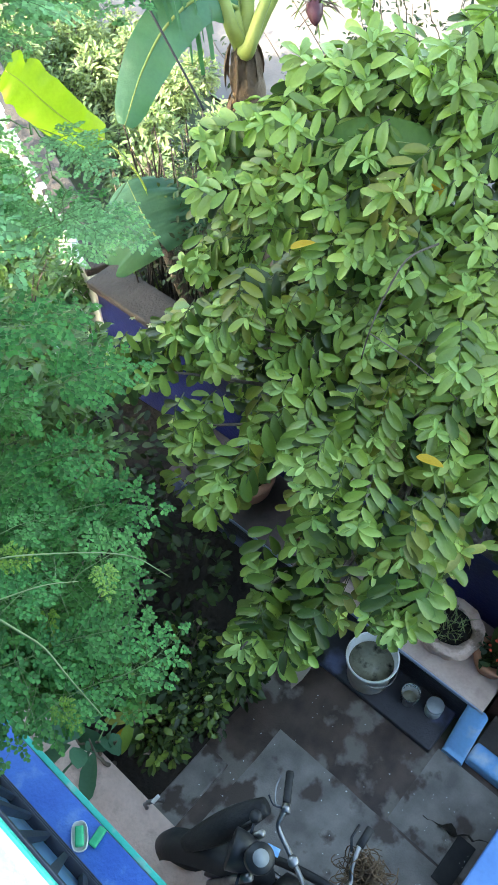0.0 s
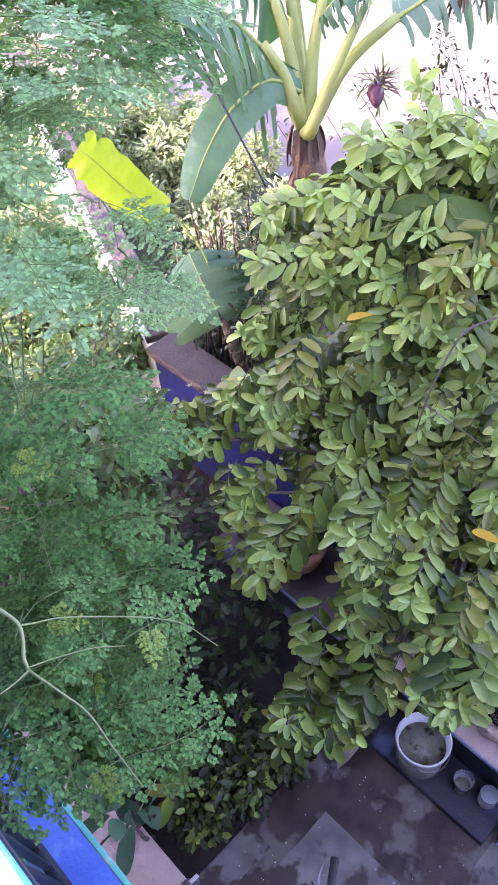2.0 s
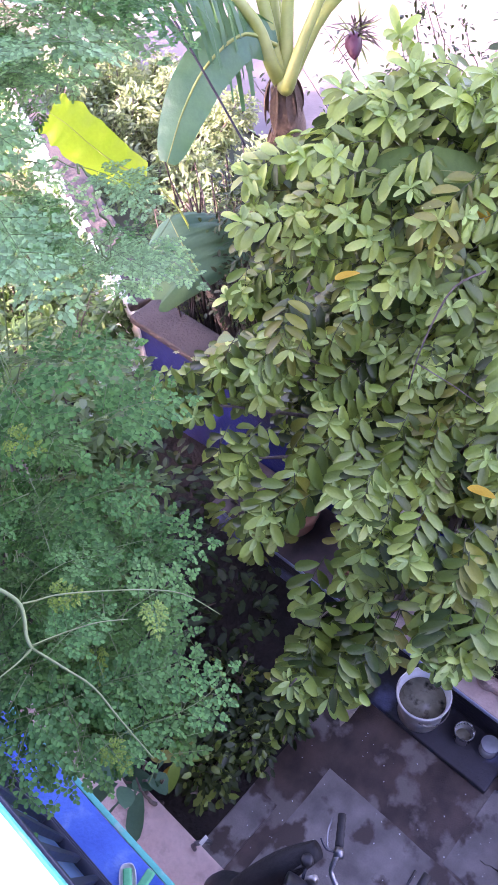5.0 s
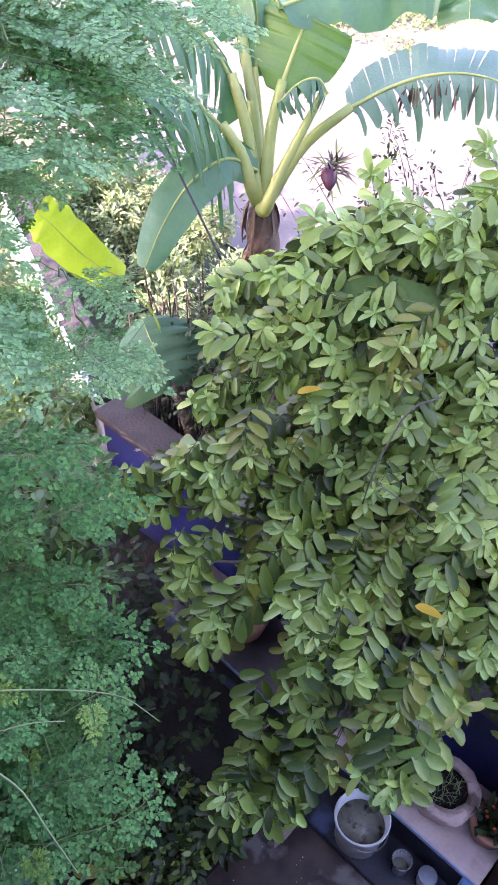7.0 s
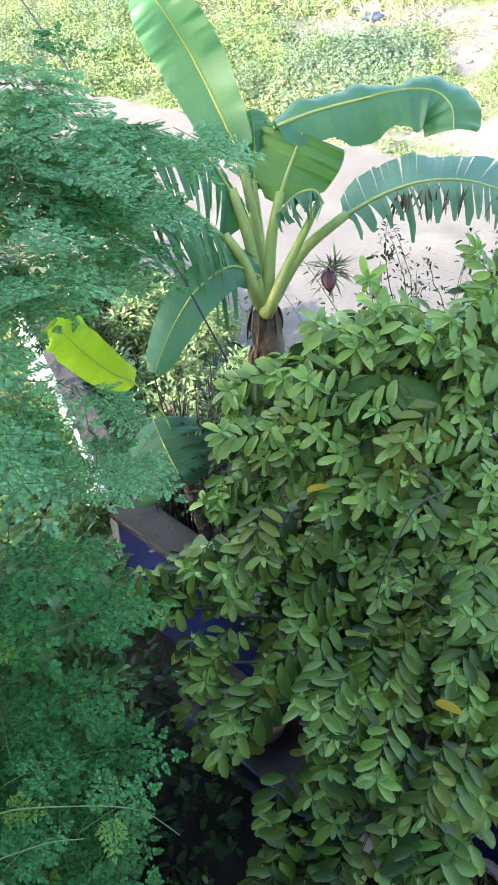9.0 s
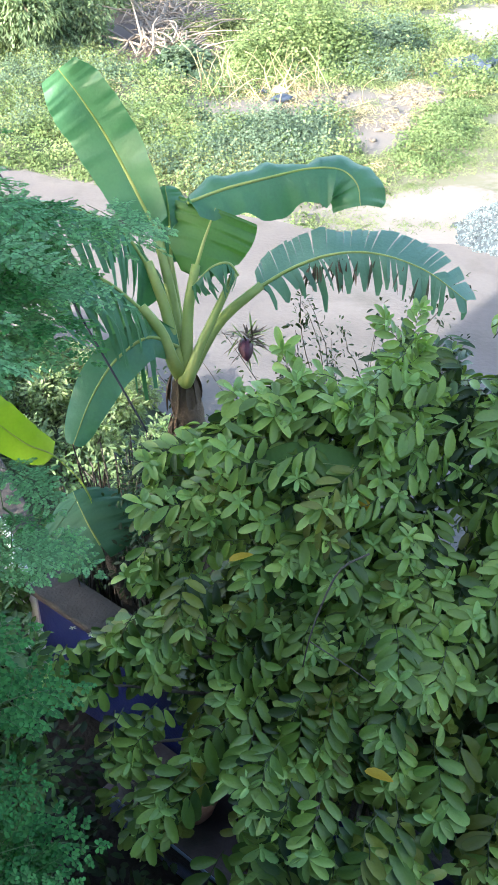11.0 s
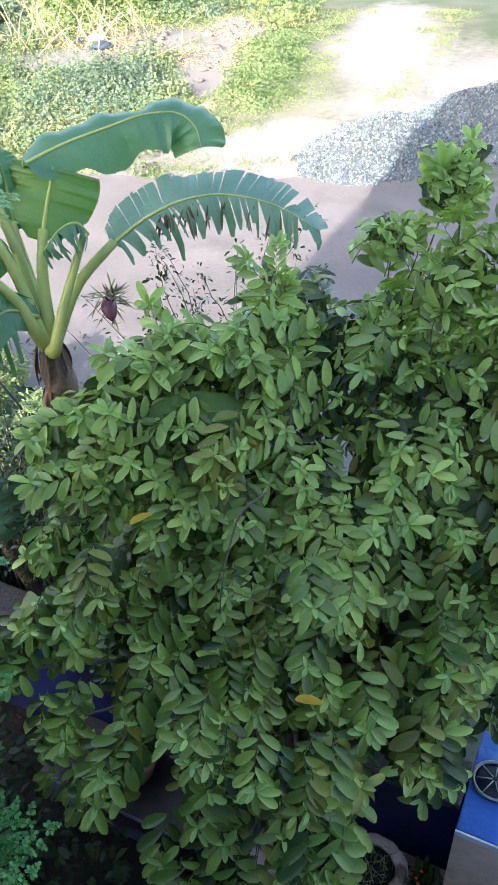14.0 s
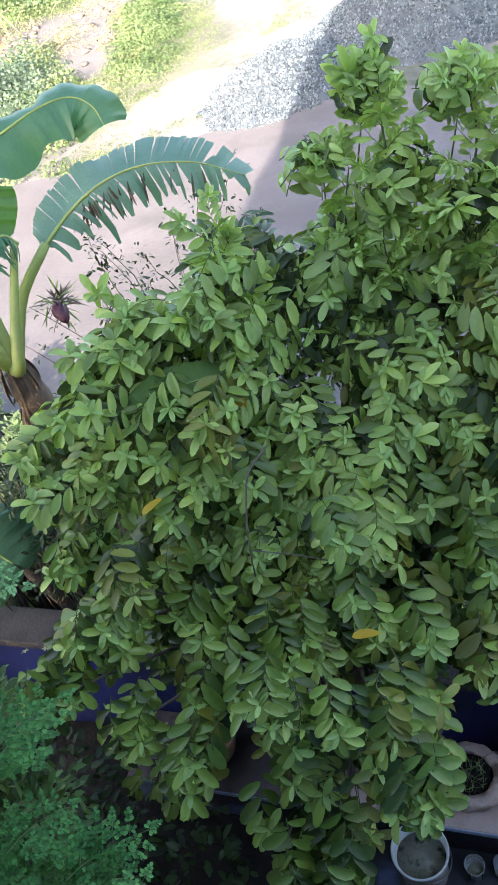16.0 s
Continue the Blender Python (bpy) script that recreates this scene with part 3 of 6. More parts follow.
# ---- foliage ----
def leaf_blade(length, width, fold=0.25, droop=0.2, stations=4, blunt=True):
    """One leaf along +y from the origin, folded along its midrib and bending down to its rounded tip."""
    me = Mesh()
    if stations == 3:
        marks = ((0.25, 0.80), (0.70, 0.92))
    elif blunt:
        marks = ((0.14, 0.52), (0.42, 0.95), (0.72, 0.98), (0.92, 0.62))
    else:
        marks = [(i / stations, math.sin(math.pi * i / stations) ** 0.7) for i in range(1, stations)]
    vs, fs = [(0, 0, 0)], []
    for s, w in marks:
        w *= width / 2
        y, z = length * s, -droop * length * s * s
        vs += [(-w, y, z + fold * w), (0, y, z), (w, y, z + fold * w)]
    vs.append((0, length, -droop * length))
    fs += [(0, 2, 1), (0, 3, 2)]
    for i in range(len(marks) - 1):
        a = 1 + i * 3
        fs += [(a, a + 1, a + 4, a + 3), (a + 1, a + 2, a + 5, a + 4)]
    a, e = 1 + (len(marks) - 1) * 3, len(vs) - 1
    fs += [(a, a + 1, e), (a + 1, a + 2, e)]
    return me.add(vs, fs)


def spray(r, length=0.30, leaves=11, size=0.105):
    """A leafy twig along +y in the plane z = 0: leaves in two even ranks that hang a little, a fan of young ones at its tip.
    Four meshes: old leaves, those further out, young leaves, twig."""
    old, mid, young, twig = Mesh(), Mesh(), Mesh(), Mesh()
    sag = r.uniform(0.10, 0.30)
    bend = r.uniform(-0.03, 0.03)
    pts = [Vector((bend * math.sin(s * 3), length * s, -sag * length * s * s)) for s in [i / 5 for i in range(6)]]
    twig.tube(pts, [0.0024 - 0.0012 * i / 5 for i in range(6)], 4)
    hang = r.uniform(-22, -2)
    for i in range(leaves):
        s = 0.06 + 0.84 * i / (leaves - 1)
        k = s * 5
        p = pts[int(k)].lerp(pts[min(5, int(k) + 1)], k - int(k))
        side = 1 if i % 2 else -1
        grow = size * (0.86 + 0.24 * math.sin(math.pi * min(1, s * 1.1))) * r.uniform(0.84, 1.12)
        turn = side * (66 - 24 * s + r.uniform(-9, 9))
        m = Matrix.Translation(p) @ Euler((radians(hang + r.uniform(-11, 10)), radians(side * r.uniform(-8, 26)), radians(-turn))).to_matrix().to_4x4()
        (mid if s > 0.55 else old).placed(leaf_blade(grow, grow * r.uniform(0.35, 0.42), r.uniform(0.35, 0.75), r.uniform(0.05, 0.45)), m)
    k = r.randint(5, 7)
    for i in range(k):
        az = -140 + 280 * i / (k - 1) + r.uniform(-14, 14)
        g = size * r.uniform(0.68, 1.02) * (1.0 if abs(az) < 100 else 0.8)
        m = Matrix.Translation(pts[-1] + Vector((0, 0, 0.004 + 0.003 * (i % 3)))) @ Euler((radians(r.uniform(-22, 26)), radians(r.uniform(-15, 15)), radians(az))).to_matrix().to_4x4()
        (young if g < size * .84 else mid).placed(leaf_blade(g, g * r.uniform(.35, .41), r.uniform(.35, .70), r.uniform(.1, .45)), m)
    for i in range(3):
        m = Matrix.Translation(pts[-1] + Vector((0, 0, 0.012))) @ Euler((radians(r.uniform(20, 55)), 0, radians(120 * i + r.uniform(-40, 40)))).to_matrix().to_4x4()
        young.placed(leaf_blade(size * .52, size * .19, .6, .2), m)
    return old, mid, young, twig


def merged(name, pieces, smooth=True):
    """One mesh data block from (Mesh, material) pairs."""
    vs, fs, ids = [], [], []
    for i, (me, _) in enumerate(pieces):
        k = len(vs)
        vs += me.v
        fs += [tuple(q + k for q in f) for f in me.f]
        ids += [i] * len(me.f)
    d = bpy.data.meshes.new(name)
    d.from_pydata(vs, [], fs)
    for _, mat in pieces:
        d.materials.append(mat)
    d.polygons.foreach_set("material_index", ids)
    d.polygons.foreach_set("use_smooth", [smooth] * len(fs))
    d.update()
    return d


def joined_copies(name, sources, poses, smooth=True):
    """One mesh from many posed copies of mesh data blocks."""
    vs, fs, ids, k = [], [], [], 0
    mats, cache = [], []
    for d in sources:
        for one in d.materials:
            if one not in mats:
                mats.append(one)
        here = [mats.index(one) for one in d.materials]
        co = np.empty(len(d.vertices) * 3)
        d.vertices.foreach_get("co", co)
        cache.append((co.reshape(-1, 3), [tuple(p.vertices) for p in d.polygons], [here[p.material_index] for p in d.polygons]))
    for i, m in poses:
        co, faces, mi = cache[i]
        a = np.array(m)
        vs.append(co @ a[:3, :3].T + a[:3, 3])
        fs += [tuple(q + k for q in f) for f in faces]
        ids += mi
        k += len(co)
    d = bpy.data.meshes.new(name)
    d.from_pydata(np.concatenate(vs).tolist(), [], fs)
    for mat in mats:
        d.materials.append(mat)
    d.polygons.foreach_set("material_index", ids)
    d.polygons.foreach_set("use_smooth", [smooth] * len(fs))
    d.update()
    return d


def through_points(pts, n):
    """n + 1 points on a smooth line through the given ones."""
    p = [Vector(q) for q in pts]
    p = [p[0] * 2 - p[1]] + p + [p[-1] * 2 - p[-2]]
    out = []
    for i in range(n + 1):
        s = i / n * (len(p) - 3)
        k = min(int(s), len(p) - 4)
        u = s - k
        a, b, c, d = p[k:k + 4]
        out.append(0.5 * (b * 2 + (c - a) * u + (a * 2 - b * 5 + c * 4 - d) * u * u + (b * 3 - a - c * 3 + d) * u ** 3))
    return out


def limb(r, a, b, r0, r1, bow=0.15, n=7):
    """A tapering, slightly crooked limb from a to b."""
    a, b = Vector(a), Vector(b)
    mid = a.lerp(b, 0.5) + Vector((r.uniform(-bow, bow), r.uniform(-bow, bow), bow * 0.6))
    pts = curve3(a, mid, b, n)
    pts = [p + Vector((r.uniform(-1, 1), r.uniform(-1, 1), r.uniform(-1, 1))) * 0.012 for p in pts]
    return Mesh().tube(pts, [r0 + (r1 - r0) * i / n for i in range(n + 1)], 7), pts


# the leafy tree that fills the middle: its crown is made of lobes, each hung with sprays
TREE_AT = Vector((2.85, 1.15, 0.0))
LOW_LOBES = [(1.36, 1.95, 2.06, 0.12), (1.59, 1.87, 2.06, 0.16), (1.34, 1.65, 1.96, 0.09), (1.80, 1.72, 2.19, 0.19), (1.96, 1.98, 2.32, 0.13),
             (2.21, 1.92, 2.50, 0.23), (2.29, 1.75, 2.80, 0.22), (2.56, 1.56, 2.92, 0.25), (2.70, 1.36, 3.08, 0.16), (2.65, 1.30, 2.81, 0.23),
             (2.34, 1.44, 2.75, 0.23), (2.23, 1.50, 2.43, 0.23), (2.44, 1.24, 2.38, 0.25), (2.45, 0.97, 2.47, 0.18), (1.97, 1.48, 2.08, 0.22)]
MID_LOBES = [(2.16, 1.20, 2.13, 0.24), (2.16, 0.83, 2.24, 0.23), (1.82, 1.19, 1.89, 0.19), (1.94, 0.88, 1.98, 0.20), (1.59, 1.37, 1.88, 0.13),
             (1.31, 1.42, 1.82, 0.12), (1.67, 1.11, 1.70, 0.15), (1.43, 1.00, 1.64, 0.12), (1.69, 0.64, 1.79, 0.17), (2.02, 0.55, 1.83, 0.13),
             (1.21, 1.05, 1.43, 0.20), (1.30, 0.83, 1.58, 0.13), (1.08, 0.79, 1.52, 0.09), (0.90, 0.95, 1.44, 0.09), (1.72, 0.58, 1.48, 0.15),
             (1.64, 0.73, 1.46, 0.14)]
HIGH_LOBES = [(3.45, 0.76, 3.54, 0.12), (3.57, 0.39, 3.45, 0.19), (3.38, 0.99, 3.31, 0.12), (3.26, 0.64, 3.24, 0.21), (3.16, 0.32, 3.16, 0.21),
              (3.15, 0.92, 2.93, 0.24), (3.15, 0.58, 2.86, 0.24), (3.04, 0.28, 2.73, 0.19), (2.84, 0.67, 2.62, 0.23), (2.75, 0.34, 2.33, 0.21),
              (2.55, 0.54, 2.11, 0.21), (2.33, 0.30, 1.96, 0.21), (1.99, 0.32, 1.69, 0.11),
              (2.46, .30, 2.05, .15), (2.20, .32, 1.80, .13), (2.0, .30, 1.62, .10), (2.61, .21, 2.18, .17), (2.92, .19, 2.55, .18),
              (2.24, 2.22, 2.58, .11), (2.08, 2.08, 2.48, .11), (2.38, 2.20, 2.60, .11)]
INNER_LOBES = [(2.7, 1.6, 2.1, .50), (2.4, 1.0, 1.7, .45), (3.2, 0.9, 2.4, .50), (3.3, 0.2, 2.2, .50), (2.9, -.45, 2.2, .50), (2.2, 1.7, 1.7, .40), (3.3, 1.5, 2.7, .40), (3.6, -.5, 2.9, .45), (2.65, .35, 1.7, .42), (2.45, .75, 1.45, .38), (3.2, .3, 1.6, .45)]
EDGE_LOBES = [(1.31, .56, 1.78, .08), (1.38, .48, 1.80, .07), (1.40, .93, 2.02, .10), (1.42, .73, 1.97, .10), (1.47, .62, 1.91, .09), (1.42, 1.06, 2.09, .09), (1.60, 2.06, 1.96, .06), (1.76, 1.92, 2.05, .07), (2.31, 1.93, 2.85, .10), (2.43, 1.84, 2.91, .11), (2.50, 1.70, 2.98, .11)]
FILL_LOBES = [(2.85, 0.81, 2.49, .15), (2.64, 0.75, 2.37, .15), (2.47, 0.81, 2.36, .15), (2.80, 0.69, 2.39, .15)]
LOBES = EDGE_LOBES + LOW_LOBES + MID_LOBES + HIGH_LOBES + INNER_LOBES + FILL_LOBES
SPARSE = set(HIGH_LOBES[:5])
SHOOTS = [(3.38, .70, 3.60), (3.42, .34, 3.55), (3.42, .20, 3.52), (3.30, .86, 3.30), (3.04, .88, 3.03), (3.10, .70, 3.06), (2.89, 1.30, 3.12), (2.94, 1.37, 3.30), (3.26, .50, 3.22), (3.15, .33, 3.06), (3.22, .12, 3.2)]     # tips
tree = thing("custard_apple_tree", "dense leafy fruit tree with two-ranked pale green leaves", "tree", at=TREE_AT)
r = random.Random(11)
trunk, tp = limb(r, TREE_AT, TREE_AT + Vector((-0.15, 0.05, 1.15)), 0.085, 0.06, 0.08)
under(part("trunk", trunk, M["bark"]), tree)
sprays, of_kind = [], {}
# leaves get paler from base to tip: age, with shade put in too
KINDS = (("deep", "leaf_shade", "leaf_shade", "leaf", 6, 100), ("plain", "leaf_old", "leaf", "leaf_young", 9, 130), ("olive", "leaf_olive", "leaf_olive", "leaf_light", 5, 150),
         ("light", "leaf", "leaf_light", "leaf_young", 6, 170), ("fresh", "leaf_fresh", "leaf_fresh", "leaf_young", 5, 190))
for kind, mat_a, mat_b, mat_c, count, seed0 in KINDS:
    of_kind[kind] = list(range(len(sprays), len(sprays) + count))
    for i in range(count):
        o, d, y, t = spray(random.Random(seed0 + i), 0.165 + 0.023 * (i % 5), 7 + i % 4, 0.098 + 0.006 * (i % 4))
        sprays.append(merged("leaf_spray", [(o, M[mat_a]), (d, M[mat_b]), (y, M[mat_c]), (t, M["twig"])], True))
crown_poses = []
for li, (cx, cy, cz, cr) in enumerate(LOBES):
    c = Vector((cx, cy, cz))
    start = tp[-1].lerp(tp[-3], (li % 3) * 0.5)
    tall = cz > 2.45 and cr < .35
    lm, lp = limb(r, start, c, 0.013 if tall else 0.024, 0.003 if tall else 0.004, 0.20, 9)
    under(part("limb", lm, M["twig"] if tall else M["bark"]), tree)
    if (cx, cy, cz, cr) in SPARSE:
        cr *= 0.8
    inner = cr > .35
    n = int(210 * cr * cr) if inner else int(176 * cr * cr) + 6
    if (cx, cy, cz) in [q[:3] for q in SPARSE]:
        n = 8
    if cx < 1.7 and not inner:
        n = int(n * (.9 if cy > 1.6 else .70))
    for i in range(n):
        u = Vector((r.gauss(0, 1) - .25, r.gauss(0, 1) - .15, r.gauss(0, 1) * 0.9 + 0.2)).normalized()
        # inner sprays and every sixth take the dark colour, for shaded gaps
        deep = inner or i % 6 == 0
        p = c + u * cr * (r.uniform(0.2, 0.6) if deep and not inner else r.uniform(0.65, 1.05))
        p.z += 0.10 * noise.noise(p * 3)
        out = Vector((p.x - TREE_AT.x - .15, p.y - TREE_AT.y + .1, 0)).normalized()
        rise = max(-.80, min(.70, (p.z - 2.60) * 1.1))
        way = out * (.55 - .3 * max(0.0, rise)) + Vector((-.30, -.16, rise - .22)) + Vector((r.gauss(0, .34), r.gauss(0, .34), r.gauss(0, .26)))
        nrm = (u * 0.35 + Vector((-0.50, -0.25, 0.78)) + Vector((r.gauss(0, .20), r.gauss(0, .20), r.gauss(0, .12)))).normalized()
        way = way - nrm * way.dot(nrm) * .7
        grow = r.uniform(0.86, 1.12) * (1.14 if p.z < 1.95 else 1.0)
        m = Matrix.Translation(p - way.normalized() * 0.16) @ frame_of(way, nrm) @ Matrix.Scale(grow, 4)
        # paler sprays higher up: younger leaves, and brighter light put into the colour
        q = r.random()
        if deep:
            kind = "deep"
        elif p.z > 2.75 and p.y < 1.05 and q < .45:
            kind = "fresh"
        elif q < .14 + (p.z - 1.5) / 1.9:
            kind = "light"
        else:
            # some low sprays dark, the shade down there put into the colour
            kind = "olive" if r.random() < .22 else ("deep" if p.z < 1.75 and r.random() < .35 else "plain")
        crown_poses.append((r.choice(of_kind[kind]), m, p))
for (x, y, z) in SHOOTS:
    a = Vector((x - 0.16, y + 0.02, z - 0.55))
    b = Vector((x, y, z - 0.04))
    lm, lp = limb(r, a, b, 0.008, 0.003, 0.05, 6)
    under(part("shoot", lm, M["twig"]), tree)
    for i in range(9):
        p = lp[min(6, 2 + i // 2)]
        ang = i * 2.4
        lift = 0.9 + .10 * i
        way = Vector((math.cos(ang) - .15, math.sin(ang) - .1, lift))
        m = Matrix.Translation(p) @ frame_of(way, (-.35, -.15, 1)) @ Matrix.Scale(r.uniform(0.62, 0.85) * (0.85 if i > 6 else 1), 4)
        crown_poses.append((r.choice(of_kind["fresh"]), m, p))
for pts, r0, r1 in (([(1.98, 1.22, 2.13), (1.98, 1.20, 2.30), (2.04, 1.19, 2.46), (2.15, 1.18, 2.58), (2.3, 1.14, 2.58)], .003, .005), ([(1.98, 1.20, 2.30), (1.98, 0.98, 2.28), (2.01, 0.78, 2.19)], .003, .002)):
    under(part("limb", Mesh().tube(through_points(pts, 12), [r0 + (r1 - r0) * i / 12 for i in range(13)], 7), M["bark"]), tree)
crown_poses.sort(key=lambda q: q[2].x + 0.4 * q[2].y - 0.3 * q[2].z)
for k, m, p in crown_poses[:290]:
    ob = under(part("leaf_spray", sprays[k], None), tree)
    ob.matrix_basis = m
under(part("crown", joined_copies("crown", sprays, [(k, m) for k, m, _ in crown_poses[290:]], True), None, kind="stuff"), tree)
for (x, y, z, a) in ((1.82, 0.68, 2.02, 20), (2.02, 1.52, 2.56, 70), (2.36, 1.18, 2.72, -30)):
    ob = under(part("yellow_leaf", leaf_blade(0.115, 0.052, 0.3, 0.15), M["leaf_yellow"], label="leaf turned bright yellow"), tree)
    ob.matrix_basis = pose(x, y, z, 15, 10, a)


# the drumstick tree beside the house: fine fronds of small round leaflets
def frond(r, length=0.42, pairs=6):
    """A twice-divided leaf along +y: leaf stalk, side stalks in pairs, and rounded leaflets on these."""
    green, stem = Mesh(), Mesh()
    base = Mesh().add([(0, 0, 0), (-0.0050, 0.006, 0.0012), (-0.0070, 0.0140, 0.0008), (0.0050, 0.006, 0.0012), (0.0070, 0.0140, 0.0008), (0, 0.0195, -0.001), (0, 0.009, -0.0012)],
                      [(0, 6, 1), (1, 6, 2), (2, 6, 5), (0, 3, 6), (3, 4, 6), (4, 5, 6)])
    sway = r.uniform(-.03, .03)

    def sag(s):
        return Vector((sway * math.sin(s * 3), length * s, -0.20 * length * s * s))
    stem.tube([sag(i / 5) for i in range(6)], [0.0016 - 0.0011 * i / 5 for i in range(6)], 4)

    def leaflets(a, way, n, size, roll):
        """A small side stalk: leaflets that overlap in two close ranks and one at the tip, all in one tilted plane."""
        m0 = frame_of(way, roll)
        m0.translation = a
        step = size * 0.58
        for i in range(n):
            for side in (-1, 1):
                m = m0 @ Matrix.Translation((0, step * (i + 0.3), 0.0006 * i)) @ Euler((radians(r.uniform(-8, 5)), radians(r.uniform(-7, 7)), radians(-side * r.uniform(46, 62)))).to_matrix().to_4x4()
                green.placed(base, m @ Matrix.Scale(size / 0.0195 * r.uniform(0.85, 1.10) * (1.08 - .10 * i), 4))
        green.placed(base, m0 @ Matrix.Translation((0, step * n * .9, 0.001)) @ Matrix.Scale(size / 0.0195 * 1.05, 4))

    for i in range(pairs + 1):
        s = 0.26 + 0.72 * i / pairs
        p = sag(s)
        reach = length * 0.46 * (1.1 - s * 0.85)
        for side in ((-1, 1) if i < pairs else (0,)):
            way = Vector((side * 1.0, 0.62 if side else 1.0, r.uniform(-0.38, 0.16))).normalized()
            roll = Vector((r.gauss(0, .22), r.gauss(0, .22), 1))
            q = p + way * reach
            stem.tube([p, p.lerp(q, 0.5) + Vector((0, 0, 0.004)), q], [0.0008, 0.0007, 0.0004], 3)
            count = max(1, int(reach / 0.036))
            for k in range(count):
                a = p + way * reach * (0.24 + 0.64 * k / max(1, count))
                for sd in (-1, 1):
                    w2 = (way * 0.62 + Vector((-way.y, way.x, 0)) * sd + Vector((0, 0, r.uniform(-0.22, 0.06))))
                    leaflets(a, w2, 3 if k < count * 0.5 and reach > .075 else 2 if k < count - 1 else 1, 0.0160, roll)
            leaflets(q - way * 0.024, way, 3, 0.0160, roll)
    return green, stem


fronds = []
for i in range(6):
    g, s = frond(random.Random(300 + i), 0.27 + 0.025 * (i % 4), 4 + i % 2)
    fronds.append(merged("frond", [(g, M["frond"]), (s, M["frond_stem"])]))
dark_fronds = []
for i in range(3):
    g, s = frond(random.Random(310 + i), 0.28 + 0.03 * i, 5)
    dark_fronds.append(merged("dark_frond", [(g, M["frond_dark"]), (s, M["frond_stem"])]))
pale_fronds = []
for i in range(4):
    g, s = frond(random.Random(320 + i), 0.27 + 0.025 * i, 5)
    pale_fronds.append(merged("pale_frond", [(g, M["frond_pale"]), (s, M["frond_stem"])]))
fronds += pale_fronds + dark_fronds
young_fronds = []
for i in range(2):
    g, s = frond(random.Random(340 + i), 0.30, 5)
    young_fronds.append(merged("young_frond", [(g, M["frond_young"]), (s, M["green_stem"])]))
DRUM_AT = Vector((0.62, 2.35, 0.0))
drum = thing("drumstick_tree", "feathery drumstick tree with small round leaflets", "tree", at=DRUM_AT)
r = random.Random(21)
trunk, tp = limb(r, DRUM_AT, (0.70, 2.20, 2.3), 0.055, 0.035, 0.08, 9)
under(part("trunk", trunk, M["bark"]), drum)
TUFTS = [(.86, 1.86, 4.02), (.76, 1.80, 3.76), (1.02, 1.92, 3.80), (1.22, 2.12, 3.92), (.62, 1.72, 3.40), (.56, 1.56, 3.14),
         (.40, 1.42, 2.94), (.30, 1.32, 2.80), (.38, 1.16, 2.66), (.34, 1.04, 2.56), (.16, 1.04, 2.56), (.20, .90, 2.46),
         (.02, 1.14, 2.72), (.20, 1.24, 2.72), (.44, 1.62, 3.10), (.22, 1.52, 3.10), (1.36, 2.30, 3.85), (.34, 1.84, 3.50),
         (1.30, 2.20, 3.98), (1.36, 2.05, 3.72), (1.03, 2.10, 3.64), (.84, 1.98, 3.42), (1.50, 2.10, 3.80), (.66, 1.95, 3.75),
         (1.36, 1.97, 3.05), (1.47, 1.90, 2.98), (1.33, 2.22, 3.86), (1.43, 2.21, 3.70), (1.10, 2.15, 3.68), (.95, 2.05, 3.54), (1.55, 2.29, 3.79),
         (.90, 2.00, 3.39), (.70, 1.61, 2.77), (.62, 1.49, 2.71), (.57, 1.55, 2.80), (.70, 1.58, 2.66), (.74, 1.79, 2.95),
         (.14, .98, 2.52), (.26, .98, 2.47), (.42, 1.06, 2.44), (.52, 1.18, 2.46), (.08, .90, 2.50), (.24, 1.15, 2.66), (.56, 1.30, 2.54),
         (1.48, 2.46, 4.06), (1.60, 2.36, 3.96), (1.78, 2.32, 3.88), (1.42, 2.33, 3.85), (1.94, 2.29, 3.86), (1.62, 2.28, 3.76), (1.50, 2.50, 4.16), (1.36, 2.40, 4.10),
         (1.07, 1.80, 3.40), (1.06, 1.72, 3.29), (1.00, 1.66, 3.19), (.92, 1.67, 3.31), (1.15, 2.09, 3.51), (1.34, 2.15, 3.58)]
GAPS = [Vector((2.30, 3.62, -2.60)).normalized(), Vector((2.20, 3.74, -2.33)).normalized()]
poses = []
